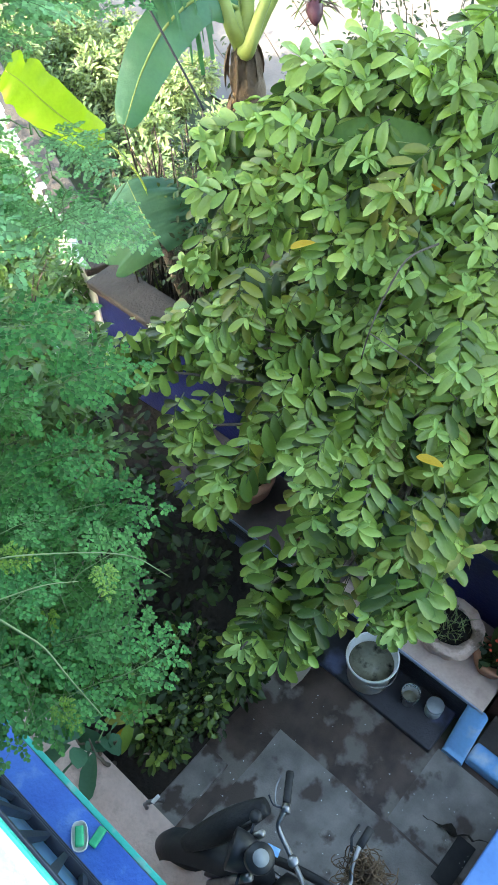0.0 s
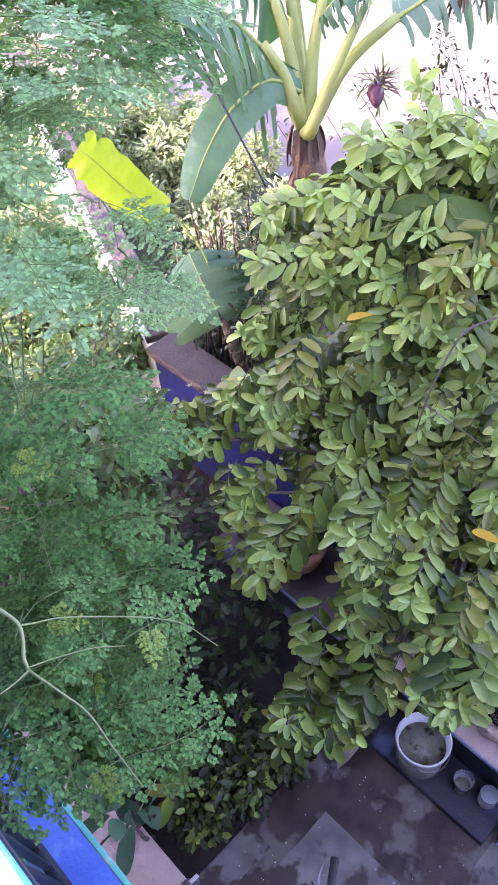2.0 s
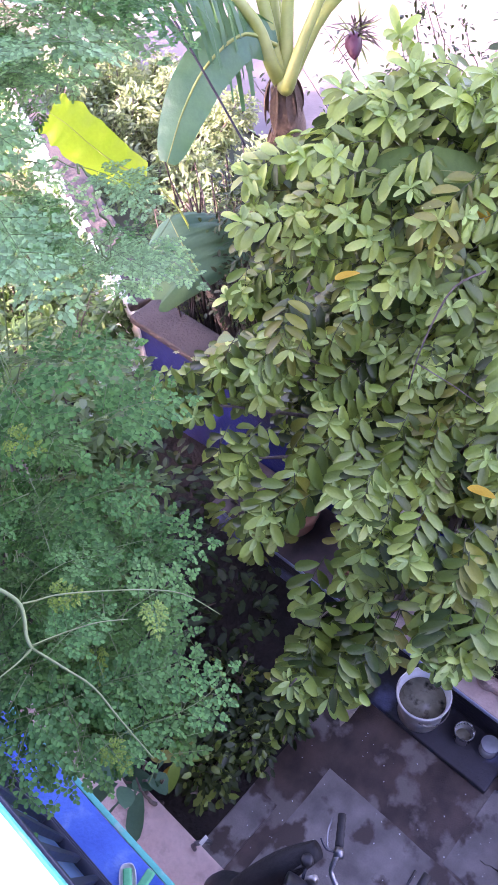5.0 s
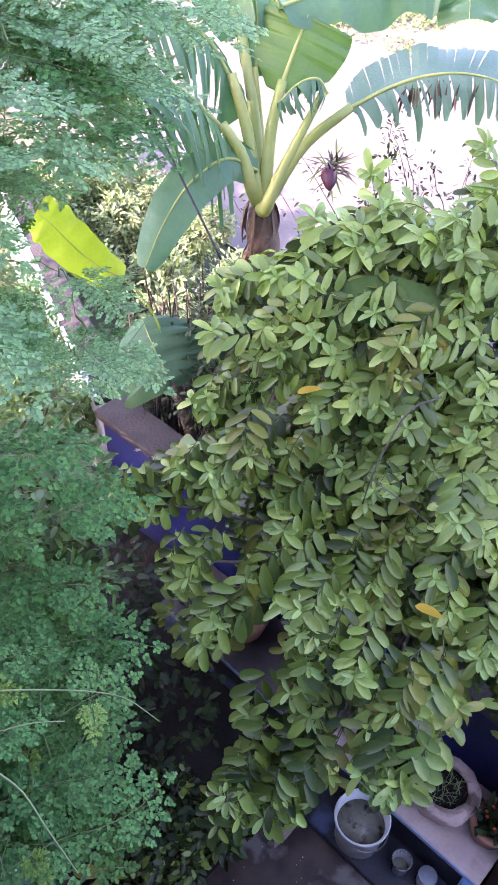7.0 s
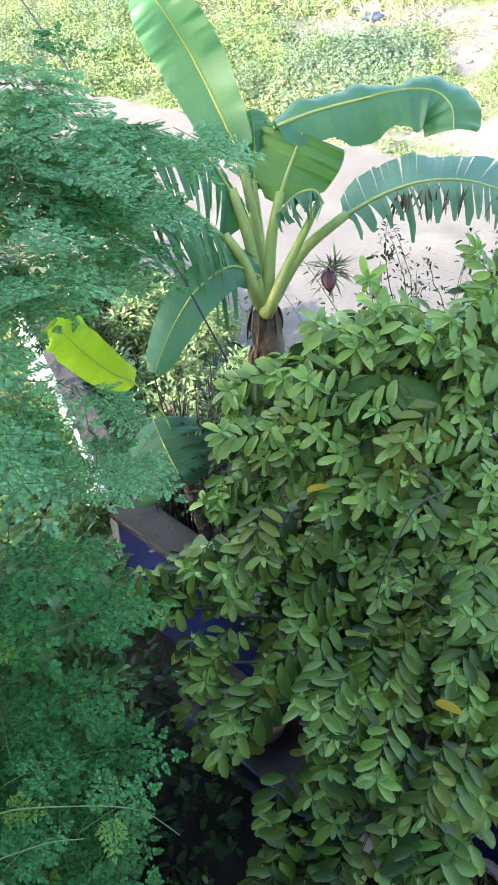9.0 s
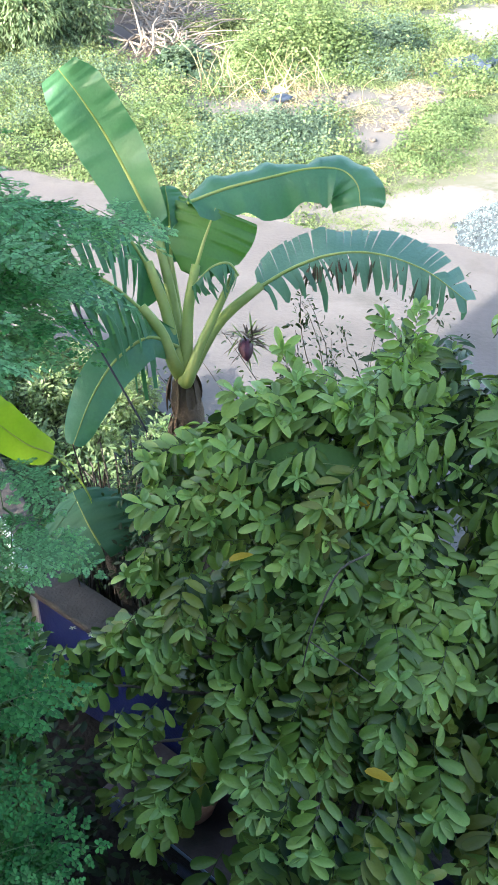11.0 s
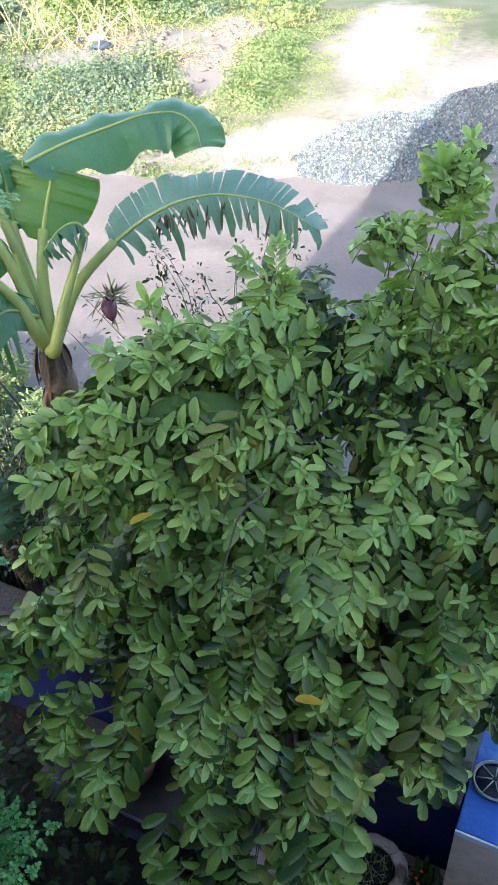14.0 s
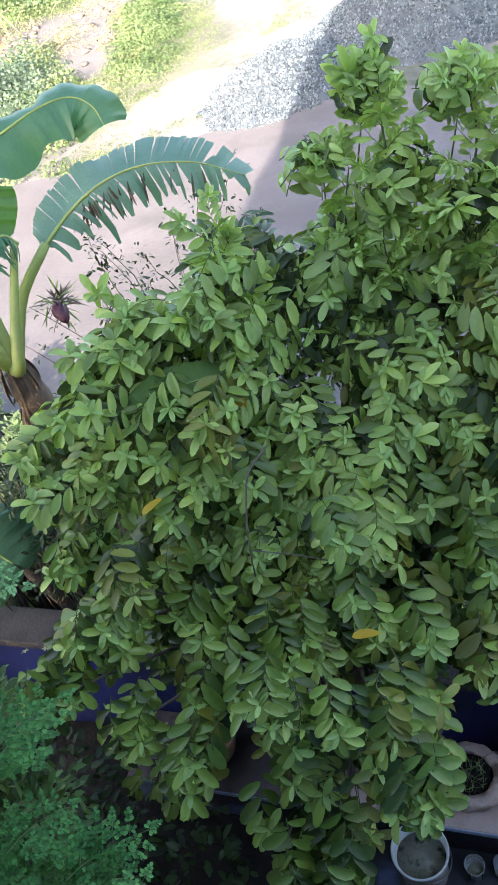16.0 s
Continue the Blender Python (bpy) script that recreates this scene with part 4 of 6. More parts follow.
for ti, (x, y, z) in enumerate(TUFTS):
    c = Vector((x, y, z))
    near = min((Vector(q) for q in TUFTS[:ti]), key=lambda q: (q - c).length) if ti > 3 and z > 3.1 else tp[-1].lerp(tp[-4], (ti % 4) / 3)
    lm, lp = limb(r, near, c, 0.006 if z < 3.1 else 0.004, 0.0012, 0.16 if z < 3.1 else 0.06, 8)
    under(part("limb", lm, M["frond_stem"]), drum)
    for i in range(3 if ti > 51 else 4 if y > 1.85 and z < 3.1 else 5 if z < 3.3 else (5 if x < 1.12 else 6)):
        a = i * 2.4 + r.uniform(-.4, .4)
        way = Vector((math.cos(a), math.sin(a), r.uniform(-0.35, 0.15))) + Vector((0.0, -0.25, -0.1))
        p = lp[-1 - (i % 3)] + Vector((r.gauss(0, .05), r.gauss(0, .05), r.gauss(0, .06)))
        m = Matrix.Translation(p) @ frame_of(way, (r.gauss(-.08, .17), r.gauss(-.18, .17), 1)) @ Matrix.Scale(r.uniform(0.8, 1.15) * (.75 if y > 1.85 and z < 3.7 or ti > 51 else 1), 4)
        if ti in (32, 33, 35, 36) and i > 2:
            continue
        tip = p + way.normalized() * .30
        if z < 3.15 and ti < 44 and tip.x > .66 + (tip.y - .93) * .60:
            continue
        c2 = p + way.normalized() * .17 - Vector((0, 0, 4.7))     # a gap in the fronds lets the sunlit banana leaf show
        if min((c2 - g * c2.dot(g)).length for g in GAPS) < .105 * c2.length / 2.4:
            continue
        # mostly the pale colour high up, one dark frond in each low tuft
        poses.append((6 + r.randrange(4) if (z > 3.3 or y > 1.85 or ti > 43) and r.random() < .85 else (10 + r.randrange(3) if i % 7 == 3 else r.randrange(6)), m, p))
r.shuffle(poses)
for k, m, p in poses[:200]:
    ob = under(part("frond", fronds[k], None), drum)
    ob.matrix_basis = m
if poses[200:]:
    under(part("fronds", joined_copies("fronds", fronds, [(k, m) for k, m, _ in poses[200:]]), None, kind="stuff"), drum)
for i in range(12):
    c = Vector(TUFTS[(i * 5) % 16]) + Vector((r.gauss(0, .12), r.gauss(0, .12), r.uniform(0, .15)))
    ob = under(part("young_frond", young_fronds[i % 2], None, label="yellow-green young frond"), drum)
    ob.matrix_basis = Matrix.Translation(c) @ frame_of((r.gauss(0, 1), r.gauss(-.5, 1), -.2), (r.gauss(-.2, .3), r.gauss(-.2, .3), 1)) @ Matrix.Scale(0.38, 4)

# pale green leaf stalks that fork over the lower fronds
for r0, r1, pts in (
        (0.0055, 0.0045, [(0.175, 1.25, 2.946), (0.196, 1.207, 2.931), (0.209, 1.156, 2.909), (0.194, 1.123, 2.886), (0.171, 1.09, 2.875), (0.162, 1.059, 2.867)]),
        (0.003, 0.0015, [(0.162, 1.059, 2.867), (0.116, 1.053, 2.872), (0.054, 1.052, 2.88)]),
        (0.0035, 0.0016, [(0.162, 1.059, 2.867), (0.187, 0.982, 2.826), (0.207, 0.909, 2.791), (0.203, 0.817, 2.748), (0.2, 0.71, 2.705)]),
        (0.0026, 0.0012, [(0.208, 1.152, 2.906), (0.247, 1.143, 2.882), (0.3, 1.128, 2.856), (0.397, 1.079, 2.798), (0.498, 1.028, 2.723), (0.566, 0.985, 2.65), (0.606, 0.905, 2.579)]),
        (0.002, 0.0012, [(0.166, 1.064, 2.87), (0.23, 1.061, 2.829), (0.316, 1.031, 2.802), (0.388, 1.002, 2.753)])):
    line = through_points(pts, 16)
    under(part("leaf_stalk", Mesh().tube(line, [r0 + (r1 - r0) * i / 16 for i in range(17)], 7), M["green_stem"]), drum)


# banana plants
def banana_leaf(a, b, c, width, up=(0, 0, 1), droop=0.35, torn=0.0, seed=1, n=60, fold=0.0, start=0.0, wave=0.035, line=None, blunt=0.93, rib_r=0.013,
                shape=None, hang=(1.0, 1.0), slant=0.0, gaps=0.0, taper=(.45, .45)):
    """A banana leaf whose midrib arcs from a over b to c; torn: how far the blade is split into hanging strips; shape: a factor on its
    width at (share of the length, side); hang: how far the strips of either side hang; slant: how far they lean along the rib."""
    r = random.Random(seed)
    blade, rib = Mesh(), Mesh()
    pts = through_points(line, n) if line else curve3(a, b, c, n)
    rib.tube(pts, [rib_r * (1 - 0.8 * i / n) for i in range(n + 1)], 6)
    upv = Vector(up)
    rows = []
    for i, p in enumerate(pts):
        t = (pts[min(i + 1, n)] - pts[max(i - 1, 0)]).normalized()
        side = t.cross(upv)
        side = side.normalized() if side.length > 1e-4 else t.orthogonal().normalized()
        nor = side.cross(t)
        s = i / n
        u = max(0.0, (s - start) / (1 - start))
        w = width / 2 * max(0.02, (math.sin(math.pi * min(1.0, 0.06 + u * blunt)) ** 0.36)) * (1.0 if u > 0 else 0.05)
        rows.append((p, side, nor, w, t))

    def across(i, sd, k, twist=0.0, drop=0.0, reach=1.0):
        p, side, nor, w, t = rows[i]
        w = w * reach * (shape(i / n, sd) if shape else 1.0)
        q = k / 4
        ripple = (0.004 * math.sin(i * 1.9) + wave * (math.sin(i * 11.7 / n + sd) + .6 * math.sin(i * 27.0 / n + sd * 2) + .3 * math.sin(i * 61.0 / n + sd)) * q) * width * min(1.0, q * 3)
        return p + side * sd * w * q * (1 - 0.25 * drop * q) + nor * (fold * w * q - droop * w * q * q + ripple) - Vector((0, 0, drop * w * q ** 1.4)) + t * twist * q
    for sd in (-1, 1):
        if torn:
            i = 0
            while i < n:
                step = r.choice((1, 1, 2, 2, 3)) if n < 55 else r.choice((2, 3, 4, 4, 5, 6))
                j = min(n, i + step)
                drop = torn * hang[0 if sd < 0 else 1] * r.uniform(0.3, 1.2)
                tw = r.uniform(-0.03, 0.05) + slant
                whole = sd < 0 and taper[0] < .15
                reach = r.uniform(.70, 1.08)
                if whole:
                    drop, tw, reach = drop * .5, slant + r.uniform(-.008, .008), r.uniform(.94, 1.03)
                if r.random() < gaps:
                    reach *= .35
                vs = []
                for q in (i, j):
                    for k in range(5):
                        v = across(q, sd, k, tw, drop, reach)
                        if q == j:
                            v = v.lerp(across(i, sd, k, tw, drop, reach), (.04 if whole else .10) * k / 4 + (taper[0 if sd < 0 else 1] if k == 4 else 0))
                        vs.append(v)
                fs = [(k, k + 1, k + 6, k + 5) for k in range(4)]
                blade.add(vs, fs if sd > 0 else [f[::-1] for f in fs])
                i = j
        else:
            vs = [across(i, sd, k, slant * (1 - i / n)) for i in range(n + 1) for k in range(5)]
            fs = [(i * 5 + k, i * 5 + k + 1, i * 5 + k + 6, i * 5 + k + 5) for i in range(n) for k in range(4)]
            blade.add(vs, fs if sd > 0 else [f[::-1] for f in fs])
    return blade, rib


def add_banana_leaf(plant, a, b, c, width, mat="banana", label="", **more):
    more.setdefault("rib_r", 0.013)
    blade, rib = banana_leaf(a, b, c, width, **more)
    leaf = under(part("leaf", blade, M[mat], label=label), plant)
    rb = part("midrib", rib, M["petiole"])
    rb.parent = leaf
    return leaf


BAN_AT = Vector((3.05, 2.75, 0.0))
ban = thing("banana_plant", "tall banana plant with broad and wind-torn leaves", "banana plant", at=BAN_AT)
NECK = Vector((3.15, 2.93, 2.40))
under(part("trunk", Mesh().tube([BAN_AT, (3.07, 2.80, .8), (3.13, 2.86, 1.7), (3.15, 2.90, 2.2), NECK], [.13, .12, .105, .095, .075], 12), M["sheath"], label="brown sheathed banana trunk"), ban)


NIL = (0, 0, 0)


def stalk(pts, r0=0.046, r1=0.028):
    line = through_points([NECK + (Vector(pts[0]) - NECK) * .2] + list(pts), 10)
    under(part("petiole", Mesh().tube(line, [r0 + (r1 - r0) * i / 10 for i in range(11)], 9), M["petiole"]), ban)


stalk([(3.16, 2.97, 2.49), (3.32, 3.15, 2.76), (3.44, 3.39, 3.19)])
add_banana_leaf(ban, NIL, NIL, NIL, .40, line=[(3.44, 3.39, 3.16), (3.41, 3.67, 3.59), (3.33, 3.81, 3.85), (3.24, 3.89, 4.02)], up=(-.95, -.35, .5), droop=.1, fold=.4, seed=2, wave=.04, blunt=.86)
stalk([(3.19, 2.94, 2.53), (3.32, 3.03, 2.78), (3.45, 3.077, 3.005)])
add_banana_leaf(ban, NIL, NIL, NIL, .50, line=[(3.42, 3.07, 2.95), (3.53, 3.086, 3.115), (3.60, 3.088, 3.22), (3.645, 3.085, 3.30)], mat="banana_under", up=(-.72, -.55, .35), droop=.35, seed=3, wave=.04, n=50, blunt=.62, rib_r=.016,
                shape=lambda s, sd: (1.0 if sd < 0 else 1.12) * (.55 + .45 * min(1.0, s * 4)), label="pale underside of a broad banana leaf")
add_banana_leaf(ban, NIL, NIL, NIL, .40, line=[(3.54, 3.21, 3.33), (3.77, 3.10, 3.385), (4.00, 2.95, 3.43), (4.20, 2.79, 3.47), (4.325, 2.652, 3.46), (4.34, 2.54, 3.39), (4.30, 2.48, 3.28)],
                up=(-.40, -.30, .85), droop=.55, seed=3, wave=.09, n=84, blunt=.74, shape=lambda s, sd: 1 + .08 * math.sin(s * 23 + sd), label="broad banana leaf bent over, with a wavy edge")
stalk([(3.13, 2.97, 2.55), (3.20, 3.10, 2.78), (3.22, 3.25, 3.05)])
add_banana_leaf(ban, NIL, NIL, NIL, .62, line=[(3.22, 3.25, 3.02), (3.13, 3.35, 3.23), (2.95, 3.49, 3.37), (2.68, 3.66, 3.44), (2.37, 3.74, 3.38), (2.12, 3.80, 3.22)], droop=.55, torn=.55, seed=5, n=110, up=(-.15, -.2, 1), slant=-.20, taper=(.2, .3), label="banana leaf torn into strips by the wind")
stalk([(3.08, 2.95, 2.55), (3.07, 3.02, 2.72), (3.02, 3.12, 2.87)])
add_banana_leaf(ban, NIL, NIL, NIL, .74, line=[(3.02, 3.12, 2.85), (2.86, 3.24, 3.05), (2.64, 3.36, 3.18), (2.35, 3.44, 3.14), (2.15, 3.50, 3.0)], droop=.5, torn=1.35, seed=15, n=110, slant=-.26, gaps=.02, taper=(.25, .3), label="banana leaf torn into hanging strips")
stalk([(3.16, 2.88, 2.47), (3.39, 2.85, 2.72), (3.62, 2.71, 2.92)])
add_banana_leaf(ban, NIL, NIL, NIL, .50, line=[(3.59, 2.74, 2.89), (3.80, 2.61, 3.0), (3.98, 2.45, 3.07), (4.13, 2.24, 3.08), (4.22, 1.96, 3.02), (4.28, 1.70, 2.88)], droop=.10, torn=1.15, seed=4, n=130, hang=(.12, 1.25), slant=.05, mat="banana_pale", gaps=.04, taper=(.06, .5), shape=lambda s, sd: .62 if sd > 0 else 1.15, up=(-.30, -.25, 1), label="banana leaf torn into hanging strips")
stalk([(3.08, 2.83, 2.47), (3.19, 2.82, 2.66), (3.46, 2.79, 3.02)], .048, .020)
add_banana_leaf(ban, NIL, NIL, NIL, .24, line=[(3.49, 2.79, 3.0), (3.44, 2.82, 3.08), (3.35, 2.87, 3.07), (3.24, 2.92, 2.98)], droop=.9, torn=.6, seed=7)
stalk([(3.22, 2.97, 2.46), (3.36, 3.16, 2.78), (3.43, 3.27, 3.03)], .034, .016)
add_banana_leaf(ban, NIL, NIL, NIL, .24, line=[(3.43, 3.26, 2.98), (3.50, 3.33, 3.24), (3.53, 3.38, 3.40)], up=(-.6, -.5, .5), droop=.8, seed=6, wave=.08)
add_banana_leaf(ban, NIL, NIL, NIL, .27, line=[(3.14, 2.96, 2.62), (2.97, 3.03, 2.72), (2.74, 3.07, 2.65), (2.53, 3.06, 2.50), (2.33, 3.01, 2.32)], droop=.2, seed=8, up=(-.5, -.5, .8), wave=.03)
add_banana_leaf(ban, NIL, NIL, NIL, .20, mat="banana_dark", rib_r=.004, line=[(2.233, 1.708, 2.757), (2.310, 1.573, 2.833), (2.378, 1.457, 2.853), (2.486, 1.301, 2.833)], droop=.2, seed=9, up=(-.55, -.35, .75), wave=.02, label="smooth dark banana leaf among the tree's sprays")
shred = random.Random(19)
for i in range(34):
    q = through_points([(3.80, 2.61, 3.0), (3.98, 2.45, 3.07), (4.13, 2.24, 3.08), (4.22, 1.96, 3.02)], 40)[shred.randrange(6, 41)]
    ob = under(part("dry_strip", leaf_blade(shred.uniform(.10, .24), shred.uniform(.008, .02), .6, shred.uniform(-.2, .2), 5, False), M["banana_dull" if i % 3 else "sheath"], label="withered strip of leaf"), ban)
    ob.matrix_basis = Matrix.Translation(q + Vector((shred.uniform(-.10, .02), shred.uniform(-.07, .02), -.02))) @ frame_of((shred.gauss(0, .2), shred.gauss(0, .2), -1), (-1, -.4, .2))
bud = Mesh()
bud.turned([(.006, -.13), (.026, -.105), (.044, -.06), (.042, -.02), (.022, .015)], (0, 0, 0), 14, .22)
ob = under(part("flower_bud", bud, M["bud"], label="dark purple banana flower bud"), ban)
ob.matrix_basis = pose(3.43, 2.68, 2.63, -35, 48, 0)
rb = random.Random(5)
for i in range(64):
    a = i * 2.4
    ob = under(part("dry_bract", leaf_blade(rb.uniform(.10, .19), .013, .5, rb.uniform(-.1, .2), 5, False), M["sheath" if i % 3 else "petiole"]), ban)
    ob.matrix_basis = Matrix.Translation(Vector((3.47, 2.69, 2.62)) + Vector((rb.gauss(0, .02), rb.gauss(0, .02), rb.gauss(0, .02)))) @ frame_of((math.cos(a) * .8 + .25, math.sin(a) * .8 - .2, rb.uniform(-.5, .8)), (0, 0, 1))
for i in range(30):
    a = i * 2.4
    low = (i // 9) * 0.26
    p = NECK + Vector((0.070 * math.cos(a) - low * .10, 0.070 * math.sin(a) - low * .08, 0.05 - low))
    b1 = leaf_blade(rb.uniform(.20, .34), .055, .6, .12, 5, False)
    ob = under(part("dry_sheath", b1, M["sheath"]), ban)
    ob.matrix_basis = Matrix.Translation(p) @ frame_of((math.cos(a) * .25, math.sin(a) * .25, -1), (math.cos(a), math.sin(a), .2))

BAN2_AT, BAN2_TOP = Vector((2.62, 2.65, 0.0)), Vector((2.52, 3.05, 1.38))
ban2 = thing("banana_sucker", "young banana plant with a sunlit leaf beside the wall", "banana plant", at=BAN2_AT)
under(part("trunk", Mesh().tube([BAN2_AT, BAN2_TOP], [.055, .034], 10), M["dark_stem"], label="dark sheathed banana trunk"), ban2)
# these two leaves carry sunlight and shade in their colours
add_banana_leaf(ban2, NIL, NIL, NIL, .28, mat="banana_sunlit", label="sunlit yellow-green banana leaf with a ragged end", line=[(2.54, 3.06, 1.32), (2.62, 3.30, 1.68), (2.566, 3.498, 1.897), (2.43, 3.59, 2.03), (2.32, 3.67, 2.19), (2.24, 3.72, 2.33), (2.17, 3.75, 2.42)],
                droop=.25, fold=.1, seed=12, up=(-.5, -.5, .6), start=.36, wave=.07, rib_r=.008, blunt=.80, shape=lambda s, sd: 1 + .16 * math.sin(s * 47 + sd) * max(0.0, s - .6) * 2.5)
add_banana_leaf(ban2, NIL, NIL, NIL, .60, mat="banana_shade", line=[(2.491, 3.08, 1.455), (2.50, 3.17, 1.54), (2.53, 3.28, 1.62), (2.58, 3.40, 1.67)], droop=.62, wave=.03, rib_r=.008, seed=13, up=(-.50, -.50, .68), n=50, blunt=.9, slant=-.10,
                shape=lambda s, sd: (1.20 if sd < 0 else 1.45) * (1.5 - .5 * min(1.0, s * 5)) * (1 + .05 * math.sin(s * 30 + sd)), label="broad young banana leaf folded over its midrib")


# ---- bushes, bed plants and hedge ----
def leaf_cloud(r, centres, count, size, wide=0.5, spread=1.0, flat=0.4, down=0.0):
    """A mesh of loose leaves round (x, y, z, radius) centres, more of them near the outside."""
    me = Mesh()
    base = leaf_blade(1.0, wide, 0.3, 0.2, 4 if size > .075 else 3)
    total = sum(c[3] ** 2 for c in centres)
    for (x, y, z, rad) in centres:
        for _ in range(int(count * rad * rad / total)):
            u = Vector((r.gauss(0, 1), r.gauss(0, 1), r.gauss(0, 1))).normalized()
            lump = 0.75 + 0.5 * noise.noise((u.x * 2 + x, u.y * 2 + y, u.z * 2 + z))
            p = Vector((x, y, z)) + u * rad * spread * lump * r.uniform(0.25, 1.0) ** 0.5
            way = u * 0.8 + Vector((r.gauss(0, .6), r.gauss(0, .6), r.gauss(-down, .4)))
            m = Matrix.Translation(p) @ frame_of(way, (r.gauss(0, flat), r.gauss(0, flat), 1)) @ Matrix.Scale(size * r.uniform(0.6, 1.3), 4)
            me.placed(base, m)
    return me


def bush(name, label, at, centres, count, size, mat, wide=0.5, stems=6, category="bush", seed=1, group="", leafname="leaves"):
    r = random.Random(seed)
    ob = thing(name, label, category, group, at=at)
    for i in range(stems):
        c = centres[i % len(centres)]
        lm, _ = limb(r, Vector(at) + Vector((r.gauss(0, .05), r.gauss(0, .05), 0)), Vector(c[:3]) + Vector((r.gauss(0, .1), r.gauss(0, .1), c[3] * .4)), 0.014, 0.004, 0.08, 6)
        under(part("stem", lm, M["bark"]), ob)
    under(part(leafname, leaf_cloud(r, centres, count, size, wide), M[mat], kind="stuff"), ob)
    return ob


jas = bush("jasmine_bush", "dark green bush with small white flowers", (1.25, 2.75, 0.03),
           [(1.20, 2.60, 1.75, .42), (.95, 2.55, 1.45, .42), (1.10, 2.35, 1.25, .38), (.85, 2.85, 1.85, .48), (1.45, 2.75, 1.45, .38), (.8, 2.25, 1.1, .38)], 3400, .075, "garden", .42, 10, seed=31)
r = random.Random(32)
for i in range(12):
    c = Vector((1.32, 2.45, 1.80)) + Vector((r.gauss(0, .22), r.gauss(0, .2), r.gauss(0, .2)))
    fl = Mesh()
    for k in range(5):
        fl.placed(leaf_blade(0.020, 0.010, 0.2, 0.1, 3), Matrix.Rotation(k * 1.2566, 4, "Z") @ Matrix.Rotation(0.3, 4, "X"))
    ob = under(part("flower", fl, M["petal"], label="small white five-petalled flower"), jas)
    ob.matrix_basis = Matrix.Translation(c) @ frame_of((r.gauss(0, .3), r.gauss(0, .3), 1), (-1, -.6, .5))
for i, (x, y, h, rad) in enumerate(((.35, 3.6, 1.3, .6), (1.0, 4.2, 1.5, .65), (1.7, 4.0, 1.1, .5), (.5, 4.9, 1.8, .75), (1.5, 5.2, 1.5, .7), (2.2, 6.0, 1.1, .6), (1.0, 6.2, 1.6, .8), (.2, 6.2, 1.9, .8), (2.0, 4.9, 1.0, .45), (2.08, 4.05, .75, .28), (2.38, 4.75, .75, .30), (2.68, 5.5, .7, .30))):
    bush("garden_bush", "leafy green garden bush near the corner of the wall", (x, y, -.04), [(x, y, h * .6, rad), (x + .2, y - .2, h, rad * .75), (x - .2, y + .2, h * .4, rad * .9)], 1500, .075, "garden", .45, 8, "bush", 140 + i, "garden bushes")
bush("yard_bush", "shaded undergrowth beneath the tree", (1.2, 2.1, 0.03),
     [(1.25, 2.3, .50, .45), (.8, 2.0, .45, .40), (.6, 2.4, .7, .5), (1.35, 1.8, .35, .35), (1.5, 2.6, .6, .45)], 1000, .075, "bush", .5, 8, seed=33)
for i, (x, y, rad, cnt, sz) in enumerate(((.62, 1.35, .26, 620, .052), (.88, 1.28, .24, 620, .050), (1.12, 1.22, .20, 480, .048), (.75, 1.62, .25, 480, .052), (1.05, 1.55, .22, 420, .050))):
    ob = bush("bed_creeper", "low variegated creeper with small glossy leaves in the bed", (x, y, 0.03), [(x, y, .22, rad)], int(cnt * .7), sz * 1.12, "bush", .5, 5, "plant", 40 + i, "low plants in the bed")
    under(part("pale_leaves", leaf_cloud(random.Random(400 + i), [(x, y, .235, rad)], cnt // 6, sz * 1.1, .55), M["leaf_old"], kind="stuff", label="pale variegated leaves"), ob)
for i, (x, y, z, turn, ln, m) in enumerate(((.50, 1.40, .42, 30, .20, "leaf_olive"), (.56, 1.36, .36, -20, .19, "leaf"), (.46, 1.32, .34, 75, .18, "leaf_yellow"), (.60, 1.44, .40, -60, .20, "leaf_olive"), (.52, 1.50, .44, 110, .18, "leaf"))):
    if i == 0:
        cro = thing("croton", "croton with broad yellow-green and orange leaves", "plant", at=(.53, 1.42, .03))
        under(part("stem", Mesh().tube([(.53, 1.42, .03), (.52, 1.41, .25), (.53, 1.41, .43)], [.008, .007, .004], 6), M["bark"]), cro)
    lf = under(part("leaf", leaf_blade(ln, ln * .36, .3, .35, 7, False), M[m]), cro)
    lf.matrix_basis = pose(.53, 1.41, z, -12, 0, turn)
bush("bed_shrub", "broad-leaved dark shrub against the plinth", (.36, 1.52, .03), [(.34, 1.46, .55, .16), (.30, 1.38, .66, .12)], 15, .20, "banana_shade", .46, 5, "plant", 47)
bush("ledge_plant", "small yellowing plant on the ledge", (1.95, 2.2, .352), [(1.80, 2.15, .62, .22), (1.7, 1.95, .6, .18)], 130, .09, "leaf", .5, 5, "plant", 48)

SHRUBS = [((4.2, 2.4, 0), .55, 58), ((4.6, 1.3, 0), .5, 59), ((4.5, .2, 0), .5, 60), ((4.4, 4.7, 0), .6, 51), ((3.7, 4.0, 0), .95, 52), ((4.7, 5.6, 0), .55, 53),
          ((4.2, 6.2, 0), .7, 54), ((4.4, 3.4, 0), .55, 55), ((5.0, 7.4, 0), .6, 56), ((3.9, 5.2, 0), .7, 57), ((4.9, 6.4, 0), .6, 64), ((5.1, 5.7, 0), .5, 65), ((4.6, 6.9, 0), .7, 66), ((5.2, 6.9, 0), .5, 67), ((3.4, 3.3, 0), 1.0, 61), ((3.7, 6.8, 0), .9, 62), ((3.0, 3.9, 0), .8, 63)]
